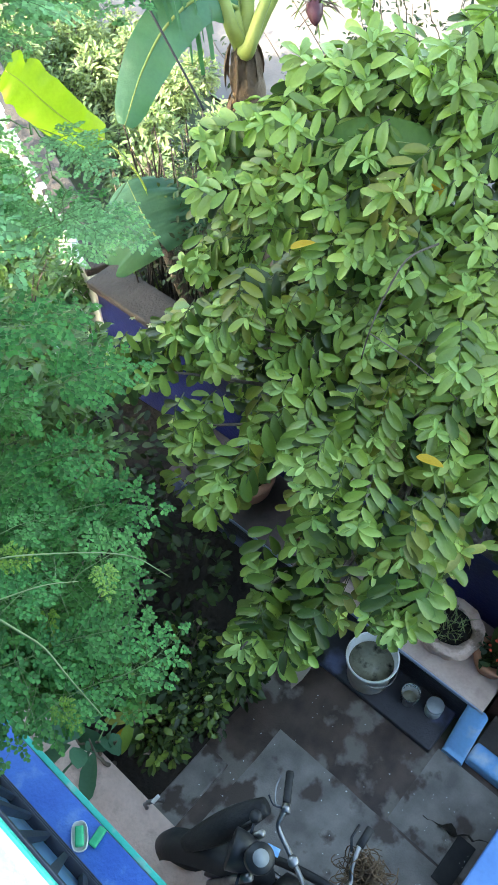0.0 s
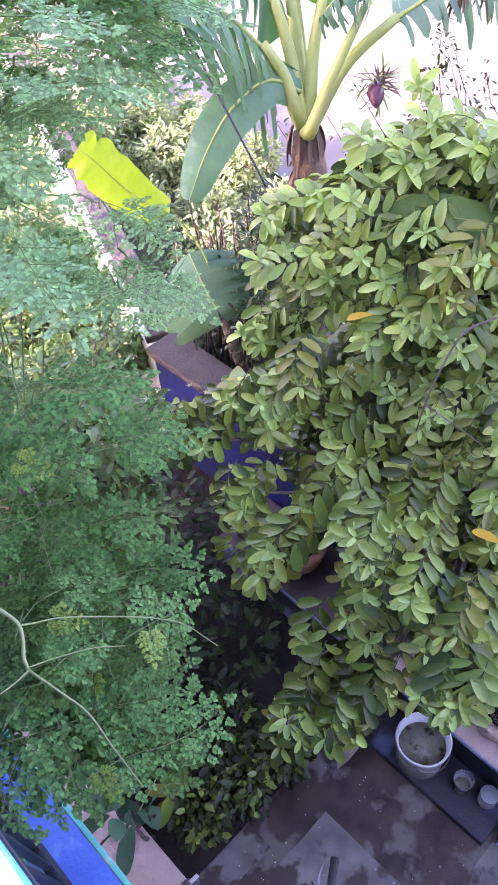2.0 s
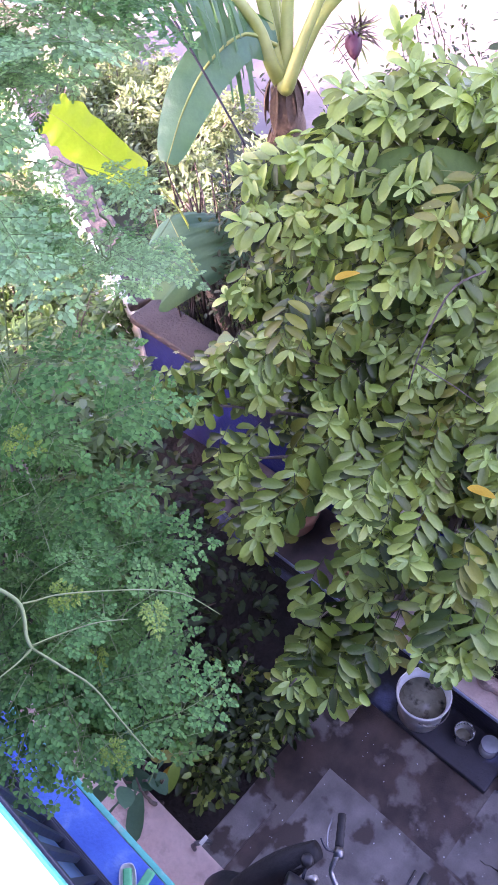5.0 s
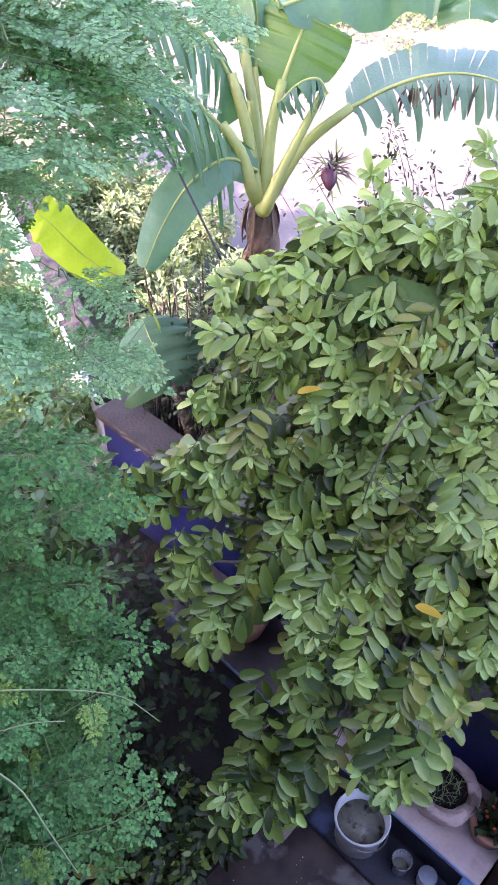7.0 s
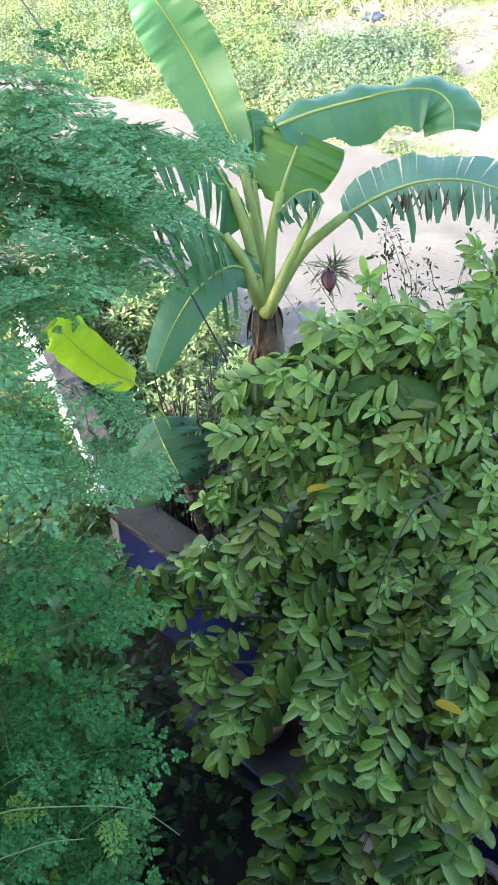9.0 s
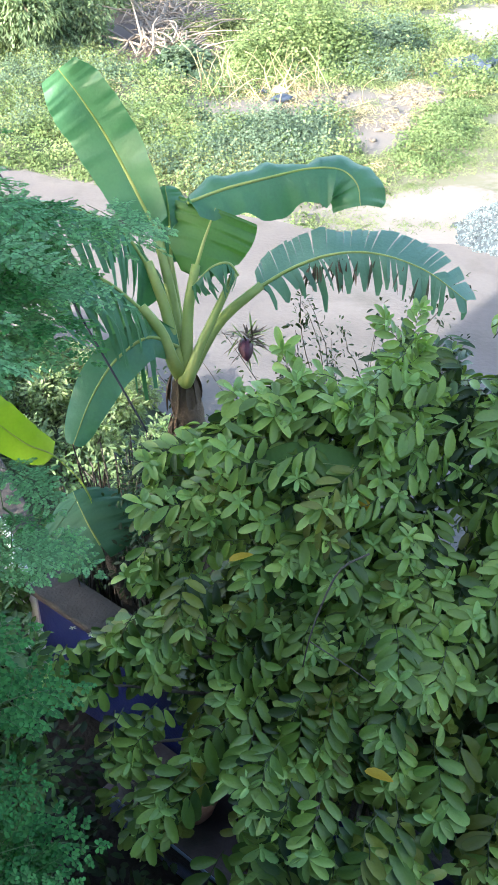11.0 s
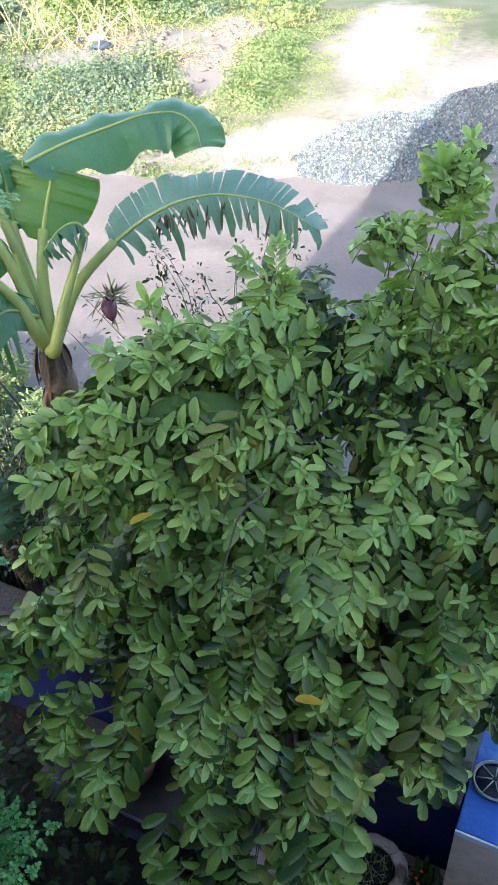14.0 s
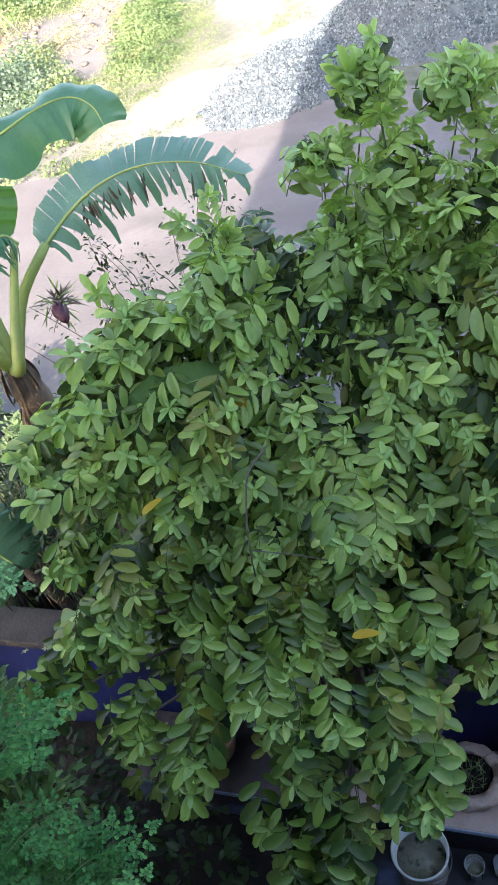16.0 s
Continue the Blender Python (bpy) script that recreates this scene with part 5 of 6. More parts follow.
for (at, s, seed) in SHRUBS:
    at = (at[0], at[1], ground_height(at[0], at[1]) - .02)
    x, y, _ = at
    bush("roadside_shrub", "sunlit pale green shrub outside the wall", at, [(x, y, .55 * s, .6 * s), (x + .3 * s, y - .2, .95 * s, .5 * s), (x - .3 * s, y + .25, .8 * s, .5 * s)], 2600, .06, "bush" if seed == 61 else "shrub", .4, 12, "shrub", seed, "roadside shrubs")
r = random.Random(60)
stems = thing("bare_stems", "tangle of thin brown stems behind the wall", "stems", at=(2.75, 3.1, 0))
for i in range(80):
    a = Vector((2.68 + abs(r.gauss(0, .2)), 3.18 + r.gauss(0, .20), 0.0))
    lm, _ = limb(r, a, a + Vector((r.gauss(.03, .09), r.gauss(0, .20), r.uniform(1.15, 1.85))), r.uniform(.008, .018), .005, .08, 6)
    under(part("stem", lm, M["dark_stem"] if i % 2 else M["bark"]), stems)
for i in range(46):
    a = Vector((r.uniform(2.52, 2.72), r.uniform(2.86, 3.36), 0.0))
    lm, _ = limb(r, a, a + Vector((r.gauss(.02, .06), r.gauss(0, .14), r.uniform(.85, 1.30))), r.uniform(.007, .020), .004, .06, 6)
    under(part("stem", lm, M["dark_stem"] if i % 4 else M["bark"]), stems)
r = random.Random(61)
for i, (x, y, h) in enumerate(((4.70, 2.85, 2.5), (5.0, 2.60, 2.55), (4.5, 3.1, 2.3), (4.6, 1.4, 1.9))):
    z0 = ground_height(x, y) - .02
    ob = thing("sapling", "thin dark sapling with small leaves at the road", "sapling", "saplings at the road", at=(x, y, z0))
    tips = []
    for k in range(9):
        q = Vector((x + r.gauss(0, .38), y + r.gauss(0, .38), h * r.uniform(.7, 1.0)))
        lm, lp = limb(r, (x, y, z0 + h * .30 * (k % 3)), q, .006, .002, .25, 7)
        under(part("stem", lm, M["bark"]), ob)
        tips += [(p.x, p.y, p.z, .10) for p in lp[2:]]
    # dark leaf colour makes the sapling a silhouette
    under(part("leaves", leaf_cloud(r, tips, 520, .045, .42), M["bush"], kind="stuff"), ob)

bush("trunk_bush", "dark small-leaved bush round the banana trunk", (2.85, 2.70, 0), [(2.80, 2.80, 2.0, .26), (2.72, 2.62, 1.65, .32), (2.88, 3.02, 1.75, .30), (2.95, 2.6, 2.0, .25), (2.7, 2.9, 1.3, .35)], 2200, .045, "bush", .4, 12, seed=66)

# cable across the plants
tagged(part("cable", Mesh().tube(through_points([(3.05, 5.2, 4.2), (2.75, 3.9, 3.54), (2.59, 3.09, 2.89), (2.51, 2.67, 2.55), (2.50, 2.60, 2.48)], 20), 0.006, 6), M["cable"]), "black cable running down past the banana plant", "cable")

# ---- pots, bucket and small things on the ledge ----
def hollow(profile_out, wall, floor_h):
    """Profile of an open vessel: up the outside, over the rim and down the inside."""
    inner = [(max(0.005, r0 - wall), h) for r0, h in profile_out[::-1] if h > floor_h]
    return profile_out + inner + [(inner[-1][0] * .96, floor_h)]


bk = thing("bucket", "large white plastic bucket of murky water on the step", "bucket", at=(1.665, .70, .056))
under(part("shell", Mesh().turned(hollow([(.115, 0), (.118, .012), (.138, .235), (.146, .238), (.148, .262), (.150, .270), (.147, .274)], .008, .02), (1.665, .70, .056), 48), M["plastic"]), bk)
under(part("water", Mesh().turned([(.1265, 0), (.127, .004)], (1.665, .70, .056 + .185), 40), M["murky"], label="murky grey-brown water with floating bits"), bk)
under(part("handle", Mesh().tube([(1.665 + .152 * math.cos(a), .70 + .152 * math.sin(a), .056 + .225 - .06 * math.sin((a - 3.6) / 2.6 * math.pi)) for a in [3.6 + 2.6 * i / 14 for i in range(15)]], .0035, 6), M["chrome"], label="thin wire handle"), bk)
tb = thing("tumbler", "clear plastic tumbler standing on the step", "cup", at=(1.70, .44, .056))
under(part("shell", Mesh().turned(hollow([(.036, 0), (.038, .004), (.052, .105), (.055, .112)], .003, .006), (1.70, .44, .056), 32), tumbler_glass), tb)
under(part("water", Mesh().turned([(.038, 0), (.041, .03)], (1.70, .44, .063), 28), M["murky"], label="cloudy water"), tb)
cn = thing("can", "pale tin with a flat lid on the step", "can", at=(1.735, .30, .056))
under(part("body", Mesh().turned([(.045, 0), (.048, .004), (.048, .085), (.046, .090)], (1.735, .30, .056), 32), M["plastic"]), cn)
under(part("lid", Mesh().turned([(.050, .091), (.050, .102), (.047, .105)], (1.735, .30, .056), 32), M["dial"], label="pale flat lid"), cn)


def planter(at, ro, h, label, mat="pot", seed=1, grass=60, tint="grass", wobble=0.05):
    ob = thing("plant_pot", label, "plant pot", "pots on the ledge", at=at)
    x, y, z = at
    under(part("bowl", Mesh().turned(hollow([(ro * .72, 0), (ro * .80, .01), (ro * .96, h * .72), (ro, h * .80), (ro, h * .96), (ro * .97, h)], ro * .30, h * .55), at, 36, wobble), M[mat]), ob)
    under(part("soil", Mesh().turned([(ro * .68, 0), (ro * .70, .012), (ro * .3, .02)], (x, y, z + h * .72), 24), M["soil"]), ob)
    r = random.Random(seed)
    me = Mesh()
    for _ in range(grass):
        a, q = r.uniform(0, 6.28), ro * .55 * r.random() ** .5
        m = Matrix.Translation((x + q * math.cos(a), y + q * math.sin(a), z + h * .74)) @ frame_of((r.gauss(0, .5), r.gauss(0, .5), 1), (r.gauss(0, 1), r.gauss(0, 1), .3))
        me.placed(leaf_blade(r.uniform(.05, .13), .006 if tint == "grass" else .03, .2, .5, 4, tint != "grass"), m)
    under(part("plant", me, M[tint], kind="stuff"), ob)
    return ob


planter((2.02, .46, .352), .175, .16, "round worn cement pot with thin grass", seed=71, grass=90, wobble=.12)
p2 = planter((2.05, .19, .352), .115, .12, "dark pot with a small red-flowered plant", "terracotta", 72, 50, "bush")
r = random.Random(73)
for i in range(5):
    ob = under(part("flower", leaf_blade(.022, .016, .3, .2, 3), M["red_petal"], label="small red flower"), p2)
    ob.matrix_basis = pose(2.05 + r.gauss(0, .05), .19 + r.gauss(0, .05), .352 + .2, r.uniform(0, 40), 0, r.uniform(0, 360))
planter((2.03, 1.42, .352), .14, .16, "terracotta pot with a bare plant", "terracotta", 74, 40, "bush")
planter((2.04, 1.95, .352), .16, .15, "round pinkish clay pot in the shade", "terracotta", 75, 50, "bush")

r = random.Random(79)
fk = Mesh()
for i in range(110):
    x, y = r.uniform(.45, 1.5), r.uniform(-.5, 1.05)
    a, q = r.uniform(0, 6.28), r.uniform(.002, .0055)
    zz = .052 if (x < 1.10 and y < .88) or (x > 1.13 and y < .05) else .028
    fk.add([(x + q * math.cos(a + k * 2.1), y + q * math.sin(a + k * 2.1), zz + .002 * (k % 2)) for k in range(3)] + [(x, y, zz + .004)], [(0, 1, 3), (1, 2, 3), (2, 0, 3)])
tagged(part("floor_litter", fk, M["white"]), "tiny pale petals and crumbs on the yard floor", "litter", kind="stuff")
ck, cr = Mesh(), random.Random(17)
x, y, vs = 1.24, .06, []
for i in range(15):
    x, y = x + cr.uniform(-.012, .026), y - cr.uniform(.015, .035)
    w = (.0015 + .007 * math.sin(math.pi * i / 14) ** 2) * cr.uniform(.5, 1.5) + (.012 if i in (5, 6) else 0)
    vs += [(x - w, y, .0495), (x + w, y - w * .5, .0495)]
tagged(part("crack", ck.add(vs, [(2 * i, 2 * i + 1, 2 * i + 3, 2 * i + 2) for i in range(14)]), M["soil"]), "dark crack across the cast slab", "crack", kind="structure")

# dried palm sheath lying by the step
sh = leaf_blade(.42, .12, .5, -.05, 6, False)
tagged(part("fallen_sheath", sh, M["dry"]), "dry brown leaf sheath lying on the floor", "leaf").matrix_world = pose(1.30, .98, .06, 2, 0, -75)
tap = thing("tap", "small metal tap at the foot of the plinth", "tap", at=(.30, 1.12, .0))
under(part("pipe", Mesh().tube([(.30, 1.12, 0), (.30, 1.12, .22), (.33, 1.10, .25)], .011, 8), M["chrome"]), tap)
under(part("spout", Mesh().tube([(.31, 1.115, .235), (.36, 1.08, .24), (.372, 1.07, .20)], .013, 8), M["chrome"]), tap)
under(part("handle", Mesh().box((.325, 1.075, .262), (.375, 1.095, .275), .004), M["plastic"], label="white tap handle"), tap)
dish = thing("soap_dish", "white oval dish with a green soap on the sill", "soap dish", at=(-.02, 1.03, 1.0))
dv, df = [], []
prof = ((.86, 0), (1.0, .006), (1.04, .024), (.98, .026), (.90, .010), (.5, .008))
for i, (s, h) in enumerate(prof):
    for k in range(28):
        a = 2 * math.pi * k / 28
        cx, cy = math.cos(a), math.sin(a)
        px, py = .034 * s * abs(cx) ** .7 * (1 if cx > 0 else -1), .058 * s * abs(cy) ** .7 * (1 if cy > 0 else -1)
        dv.append((-.02 + px * .77 + py * .64, 1.03 - px * .64 + py * .77, 1.0 + h))
for i in range(len(prof) - 1):
    for k in range(28):
        a, b = i * 28 + k, i * 28 + (k + 1) % 28
        df.append((a, b, b + 28, a + 28))
df.append(tuple(range(27, -1, -1)))
df.append(tuple(5 * 28 + k for k in range(28)))
under(part("dish", Mesh().add(dv, df), M["plastic"]), dish)
dish.rotation_euler = (0, 0, 0)
tagged(part("soap", Mesh().box((-.018, -.040, 0), (.018, .040, .024), .009), M["soap"]), "green bar of soap in the dish", "soap").matrix_world = pose(-.02, 1.03, 1.010, 0, 0, -40)
s2 = tagged(part("soap", Mesh().box((-.019, -.042, 0), (.019, .042, .022), .009), M["soap"]), "green bar of soap on the blue sill", "soap")
s2.matrix_world = pose(.028, .975, 1.001, 0, 0, -80)


# ---- motorcycles ----
def ring_tube(me, centre, radius, tube, axis_turn, n=36, k=10, a0=0.0, a1=2 * math.pi, flat=1.0):
    """A wheel-like ring standing upright, its plane turned by axis_turn about z."""
    pts = []
    closed = abs(a1 - a0 - 2 * math.pi) < 1e-6
    for i in range(n + 1):
        a = a0 + (a1 - a0) * i / n
        x = radius * math.cos(a)
        pts.append((centre[0] + x * math.cos(axis_turn), centre[1] + x * math.sin(axis_turn), centre[2] + radius * math.sin(a)))
    return me.tube(pts, tube, k, not closed)


def motorcycle(at, turn, tank_mat, label, steer=0.0):
    """A light motorcycle facing +y before its turn; parts built round its stand point."""
    ob = thing("motorcycle", label, "motorcycle", "motorcycles in the yard", at=at)
    T = Matrix.Translation(at) @ Matrix.Rotation(radians(turn), 4, "Z")

    S = Matrix.Translation((0, .42, 0)) @ Matrix.Rotation(radians(steer), 4, "Z") @ Matrix.Translation((0, -.42, 0))
    FRONT = ("front_wheel", "front_mudguard", "fork", "headlamp", "speedometer", "indicator")

    def put(name, me, mat, lab="", parent=None):
        ahead = name in FRONT or (parent is not None and parent.name.split(".")[0] in FRONT)
        me.v = [tuple(T @ (S @ Vector(p) if ahead else Vector(p))) for p in me.v]
        q = part(name, me, M[mat], label=lab)
        if parent is None:
            return under(q, ob)
        q.parent = parent
        return q
    for y, nm in ((.63, "front_wheel"), (-.63, "rear_wheel")):
        w = put(nm, ring_tube(Mesh(), (0, y, .29), .245, .043, math.pi / 2), "rubber")
        put("rim", ring_tube(Mesh(), (0, y, .29), .205, .016, math.pi / 2, k=6), "chrome", "", w)
        put("hub", Mesh().tube([(-.06, y, .29), (.06, y, .29)], .045, 12), "chrome", "", w)
        sp = Mesh()
        for i in range(18):
            a = i * math.pi / 9
            sp.tube([(.02 * (-1) ** i, y + .04 * math.cos(a), .29 + .04 * math.sin(a)), (0, y + .2 * math.cos(a), .29 + .2 * math.sin(a))], .0018, 4)
        put("spokes", sp, "chrome", "", w)
    fv = Mesh()
    n = 14
    vs, fs = [], []
    for i in range(n + 1):
        a = math.pi * (.08 + .80 * i / n)
        for k in range(7):
            u = (k - 3) / 3
            q = .315 - .05 * u * u
            vs.append((.075 * u, .63 + q * math.cos(a), .29 + q * math.sin(a)))
    for i in range(n):
        for k in range(6):
            a = i * 7 + k
            fs.append((a, a + 1, a + 8, a + 7))
    put("front_mudguard", fv.add(vs, fs), tank_mat)
    for x in (-.085, .085):
        put("fork", Mesh().tube([(x, .63, .29), (x, .42, .92)], [.022, .018], 10), "chrome")
    hl = Mesh()
    base = Mesh().turned([(.03, -.09), (.07, -.06), (.085, 0), (.088, .03), (.080, .035)], (0, 0, 0), 24)
    hl.placed(base, Matrix.Translation((0, .50, .88)) @ Matrix.Rotation(radians(-80), 4, "X"))
    put("headlamp", hl, "bike_black")
    cl = Mesh().placed(Mesh().turned([(.05, -.05), (.06, -.02), (.062, .02), (.058, .03)], (0, 0, 0), 24), Matrix.Translation((-.02, .40, 1.0)) @ Matrix.Rotation(radians(15), 4, "X"))
    sm = put("speedometer", cl, "bike_black")
    put("dial", Mesh().placed(Mesh().turned([(.034, 0), (.034, .004)], (0, 0, .031), 24), Matrix.Translation((-.02, .40, 1.0)) @ Matrix.Rotation(radians(15), 4, "X")), "dial", "pale round dial", sm)
    for sx in (-1, 1):
        ind = put("indicator", Mesh().turned([(.01, -.03), (.028, 0), (.026, .03), (.01, .035)], (sx * .15, .47, .86), 12), "bike_black")
        put("stalk", Mesh().tube([(sx * .07, .47, .86), (sx * .14, .47, .86)], .007, 6), "iron", "", ind)
    tk = Mesh()
    tv, tf = [], []
    for i in range(11):
        u = i / 10
        w, h = .12 * math.sin(math.pi * (.12 + .80 * u)) ** .5, .15 * math.sin(math.pi * (.10 + .85 * u)) ** .5
        for k in range(14):
            a = 2 * math.pi * k / 14
            tv.append((w * math.cos(a), .30 - .46 * u, .80 + h * math.sin(a) - .03 * u))
    for i in range(10):
        for k in range(14):
            a, b = i * 14 + k, i * 14 + (k + 1) % 14
            tf.append((a, a + 14, b + 14, b))
    tf += [tuple(range(14)), tuple(140 + k for k in range(13, -1, -1))]
    put("fuel_tank", tk.add(tv, tf), tank_mat)
    st = Mesh().box((-.125, -.85, .74), (.125, -.14, .82), .035)
    put("saddle", st, "rubber")
    put("engine", Mesh().box((-.13, -.25, .22), (.13, .22, .58), .04), "chrome")
    put("side_cover", Mesh().box((-.14, -.55, .45), (.14, -.22, .72), .03), tank_mat)
    put("rear_mudguard", Mesh().tube([(0, -.45, .62), (0, -.78, .66), (0, -.98, .48)], [.07, .08, .06], 10), "bike_black")
    put("exhaust", Mesh().tube([(.15, .15, .28), (.17, -.2, .22), (.18, -.85, .30)], [.018, .022, .038], 10), "chrome")
    put("stand", Mesh().tube([(-.10, -.05, .22), (-.24, -.02, .015)], .011, 8), "iron")
    return ob


bike = motorcycle((.36, .03, .042), -8, "bike_black", "black light motorcycle with chrome bars on the yard floor", 32)


under(part("front_cowl", Mesh().tube(through_points([(.28, .75, .66), (.38, .68, .75), (.49, .615, .83), (.60, .55, .90)], 14), [.032 + .034 * math.sin(math.pi * (i + 1) / 16) for i in range(15)], 14), M["rubber"], label="dull black plastic front cowl"), bike)
under(part("cowl_rib", Mesh().tube(through_points([(.30, .70, .72), (.40, .63, .82), (.52, .55, .90)], 10), .010, 8), M["bike_black"]), bike)
bar = through_points([(.735, .532, 1.09), (.62, .458, 1.10), (.575, .447, 1.09), (.542, .43, 1.06), (.504, .338, 1.04), (.457, .233, 1.06), (.42, .185, 1.09), (.32, .12, 1.08)], 40)
under(part("handlebar", Mesh().tube(bar, .011, 10), M["chrome"]), bike)
for p, q in (((.630, .464, 1.10), (.737, .534, 1.09)), ((.40, .170, 1.092), (.31, .113, 1.08))):
    p, q = Vector(p), Vector(q)
    grip = under(part("grip", Mesh().tube([p.lerp(q, i / 8) for i in range(9)], [.0185 if i % 2 else .0165 for i in range(9)], 12), M["rubber"], label="ribbed black rubber grip"), bike)
    c = p.lerp(q, -.16)
    under(part("switch_box", Mesh().tube([c - (q - p) * .14, c + (q - p) * .14], [.021, .018], 10), M["chrome"], label="dull metal lever clamp"), bike)
    side = (q - p).cross(Vector((0, 0, 1))).normalized() * (-1 if p.x > .5 else 1)
    under(part("brake_lever", Mesh().tube(through_points([c + side * .012, c + side * .045 + (q - p) * .1, c + side * .050 + (q - p) * .6, c + side * .036 + (q - p) * 1.0], 12), [.0055 - .0002 * i for i in range(13)], 7), M["chrome"]), bike)
    under(part("mirror_stalk", Mesh().tube(through_points([c + side * .01, c + side * .05 + Vector((0, 0, .03)), c + side * .075 + (q - p) * .25 + Vector((0, 0, .05))], 8), .004, 6), M["iron"]), bike)
under(part("bar_clamp", Mesh().turned([(.010, -.03), (.022, -.028), (.024, .012), (.014, .020)], (.492, .31, 1.045), 14), M["chrome"]), bike)


def bicycle(head, turn, label):
    """A plain bicycle whose handlebar stem stands at head; it points along +y before its turn."""
    ob = thing("bicycle", label, "bicycle", at=(head[0], head[1], .042))
    T = Matrix.Translation((head[0], head[1], .042)) @ Matrix.Rotation(radians(turn), 4, "Z")

    def put(name, me, mat, lab="", parent=None):
        me.v = [tuple(T @ Vector(p)) for p in me.v]
        q = part(name, me, M[mat], label=lab)
        if parent is None:
            return under(q, ob)
        q.parent = parent
        return q
    for y in (.18, -.90):
        w = put("wheel", ring_tube(Mesh(), (0, y, .32), .30, .020, math.pi / 2), "rubber")
        put("rim", ring_tube(Mesh(), (0, y, .32), .275, .009, math.pi / 2, k=6), "chrome", "", w)
    put("fork", Mesh().tube([(0, .18, .32), (0, .05, .66), (0, 0, .92)], .014, 8), "bike_black")
    put("top_tube", Mesh().tube([(0, .0, .84), (0, -.56, .80)], .016, 8), "bike_black")
    put("down_tube", Mesh().tube([(0, .02, .78), (0, -.42, .30)], .017, 8), "bike_black")
    put("seat_tube", Mesh().tube([(0, -.42, .30), (0, -.58, .88)], .015, 8), "bike_black")
    put("chain_stay", Mesh().tube([(0, -.42, .30), (0, -.90, .32), (0, -.57, .78)], .010, 6), "bike_black")
    put("saddle", Mesh().tube([(0, -.46, .93), (0, -.58, .94), (0, -.72, .95)], [.03, .07, .10], 10), "rubber")
    put("handlebar", Mesh().tube(through_points([(-.21, .0, 1.0), (-.13, .045, 1.0), (-.05, .05, .985), (0, .035, .96), (.05, .052, .985), (.13, .054, 1.0), (.21, .04, 1.0)], 30), .011, 8), "chrome")
    for sx in (-1, 1):
        put("grip", Mesh().tube([(sx * .128, .053, 1.0), (sx * .213, .038, 1.0)], .017, 10), "rubber")
        put("brake_lever", Mesh().tube([(sx * .10, .075, .99), (sx * .15, .095, .985), (sx * .21, .085, .98)], .006, 6), "bike_black")
    return ob


bicycle((.60, .06, 0), 15, "black bicycle leaning beside the motorcycle")
key = tagged(part("key_tag", Mesh().box((-.018, -.028, 0), (.018, .028, .004), .002), M["light_blue"]), "light blue tag hanging at the motorcycle bars", "tag")
key.matrix_world = pose(.47, .40, 1.02, 10, 15, 20)
r = random.Random(81)
cm = Mesh()
for i in range(260):
    a = r.uniform(0, 6.28)
    c = Vector((.655 + r.gauss(0, .036), .07 + r.gauss(0, .036), .95 + r.gauss(0, .03)))
    w = Vector((math.cos(a), math.sin(a), r.gauss(0, .3))) * r.uniform(.02, .050)
    cm.tube(curve3(c - w, c + Vector((r.gauss(0, .05), r.gauss(0, .05), .04)), c + w, 6), r.uniform(.0016, .0034), 4)
tagged(part("coir", cm, M["coir"]), "tangled bundle of brown coir fibre on the motorcycle", "coir", kind="stuff")

# blue crate on the floor, and a chrome wheel cover on the pier
crate = thing("storage_crate", "dark crate with a bright blue lid on the yard floor", "crate", at=(1.18, -.41, .02))
under(part("body", Mesh().box((.82, -.52, .052), (1.54, -.30, .41), .012), M["iron"]), crate)
under(part("lid", Mesh().box((.79, -.54, .413), (1.56, -.275, .452), .010), M["crate_blue"], label="bright blue lid"), crate)
# thin black piece for the dark patch beside the crate
tagged(part("floor_mat", Mesh().box((1.04, -.268, .026), (1.30, -.165, .036), .003), M["rubber"]), "thin black piece lying beside the crate", "mat")
# crumpled white cloth, shaped like a standing bag, between the bicycle and the crate
bag, br = Mesh(), random.Random(55)
rings = [(.055, .0), (.072, .05), (.078, .13), (.070, .20), (.058, .25), (.030, .275), (.034, .31)]
vs = []
for k, (q, h) in enumerate(rings):
    for i in range(22):
        a = 2 * math.pi * i / 22
        w = q * (1 + .16 * math.sin(3 * a + k * .9) + .10 * math.sin(7 * a - k * 1.3) + br.uniform(-.07, .07))
        vs.append((.875 + w * math.cos(a), -.185 + w * math.sin(a), .048 + h + br.uniform(-.006, .006) * (k > 0)))
fs = [(k * 22 + i, k * 22 + (i + 1) % 22, (k + 1) * 22 + (i + 1) % 22, (k + 1) * 22 + i) for k in range(6) for i in range(22)]
tagged(part("white_bag", bag.add(vs, fs + [tuple(range(22))[::-1], tuple(range(132, 154))]), M["white"], smooth=False), "crumpled white cloth standing beside the crate", "bag")
cov = thing("wheel_cover", "round chrome wheel cover lying on the blue pier", "wheel cover", at=(2.39, .0, 1.051))
rim = Mesh()
rim.tube([(2.39 + .10 * math.cos(a), .0 + .10 * math.sin(a), 1.064) for a in [2 * math.pi * i / 36 for i in range(37)]], .010, 8, False)
under(part("rim", rim, M["chrome"]), cov)
under(part("dome", Mesh().turned([(.095, .004), (.080, .012), (.04, .020), (.012, .024)], (2.39, .0, 1.051), 32), M["iron"], label="dark dished centre"), cov)
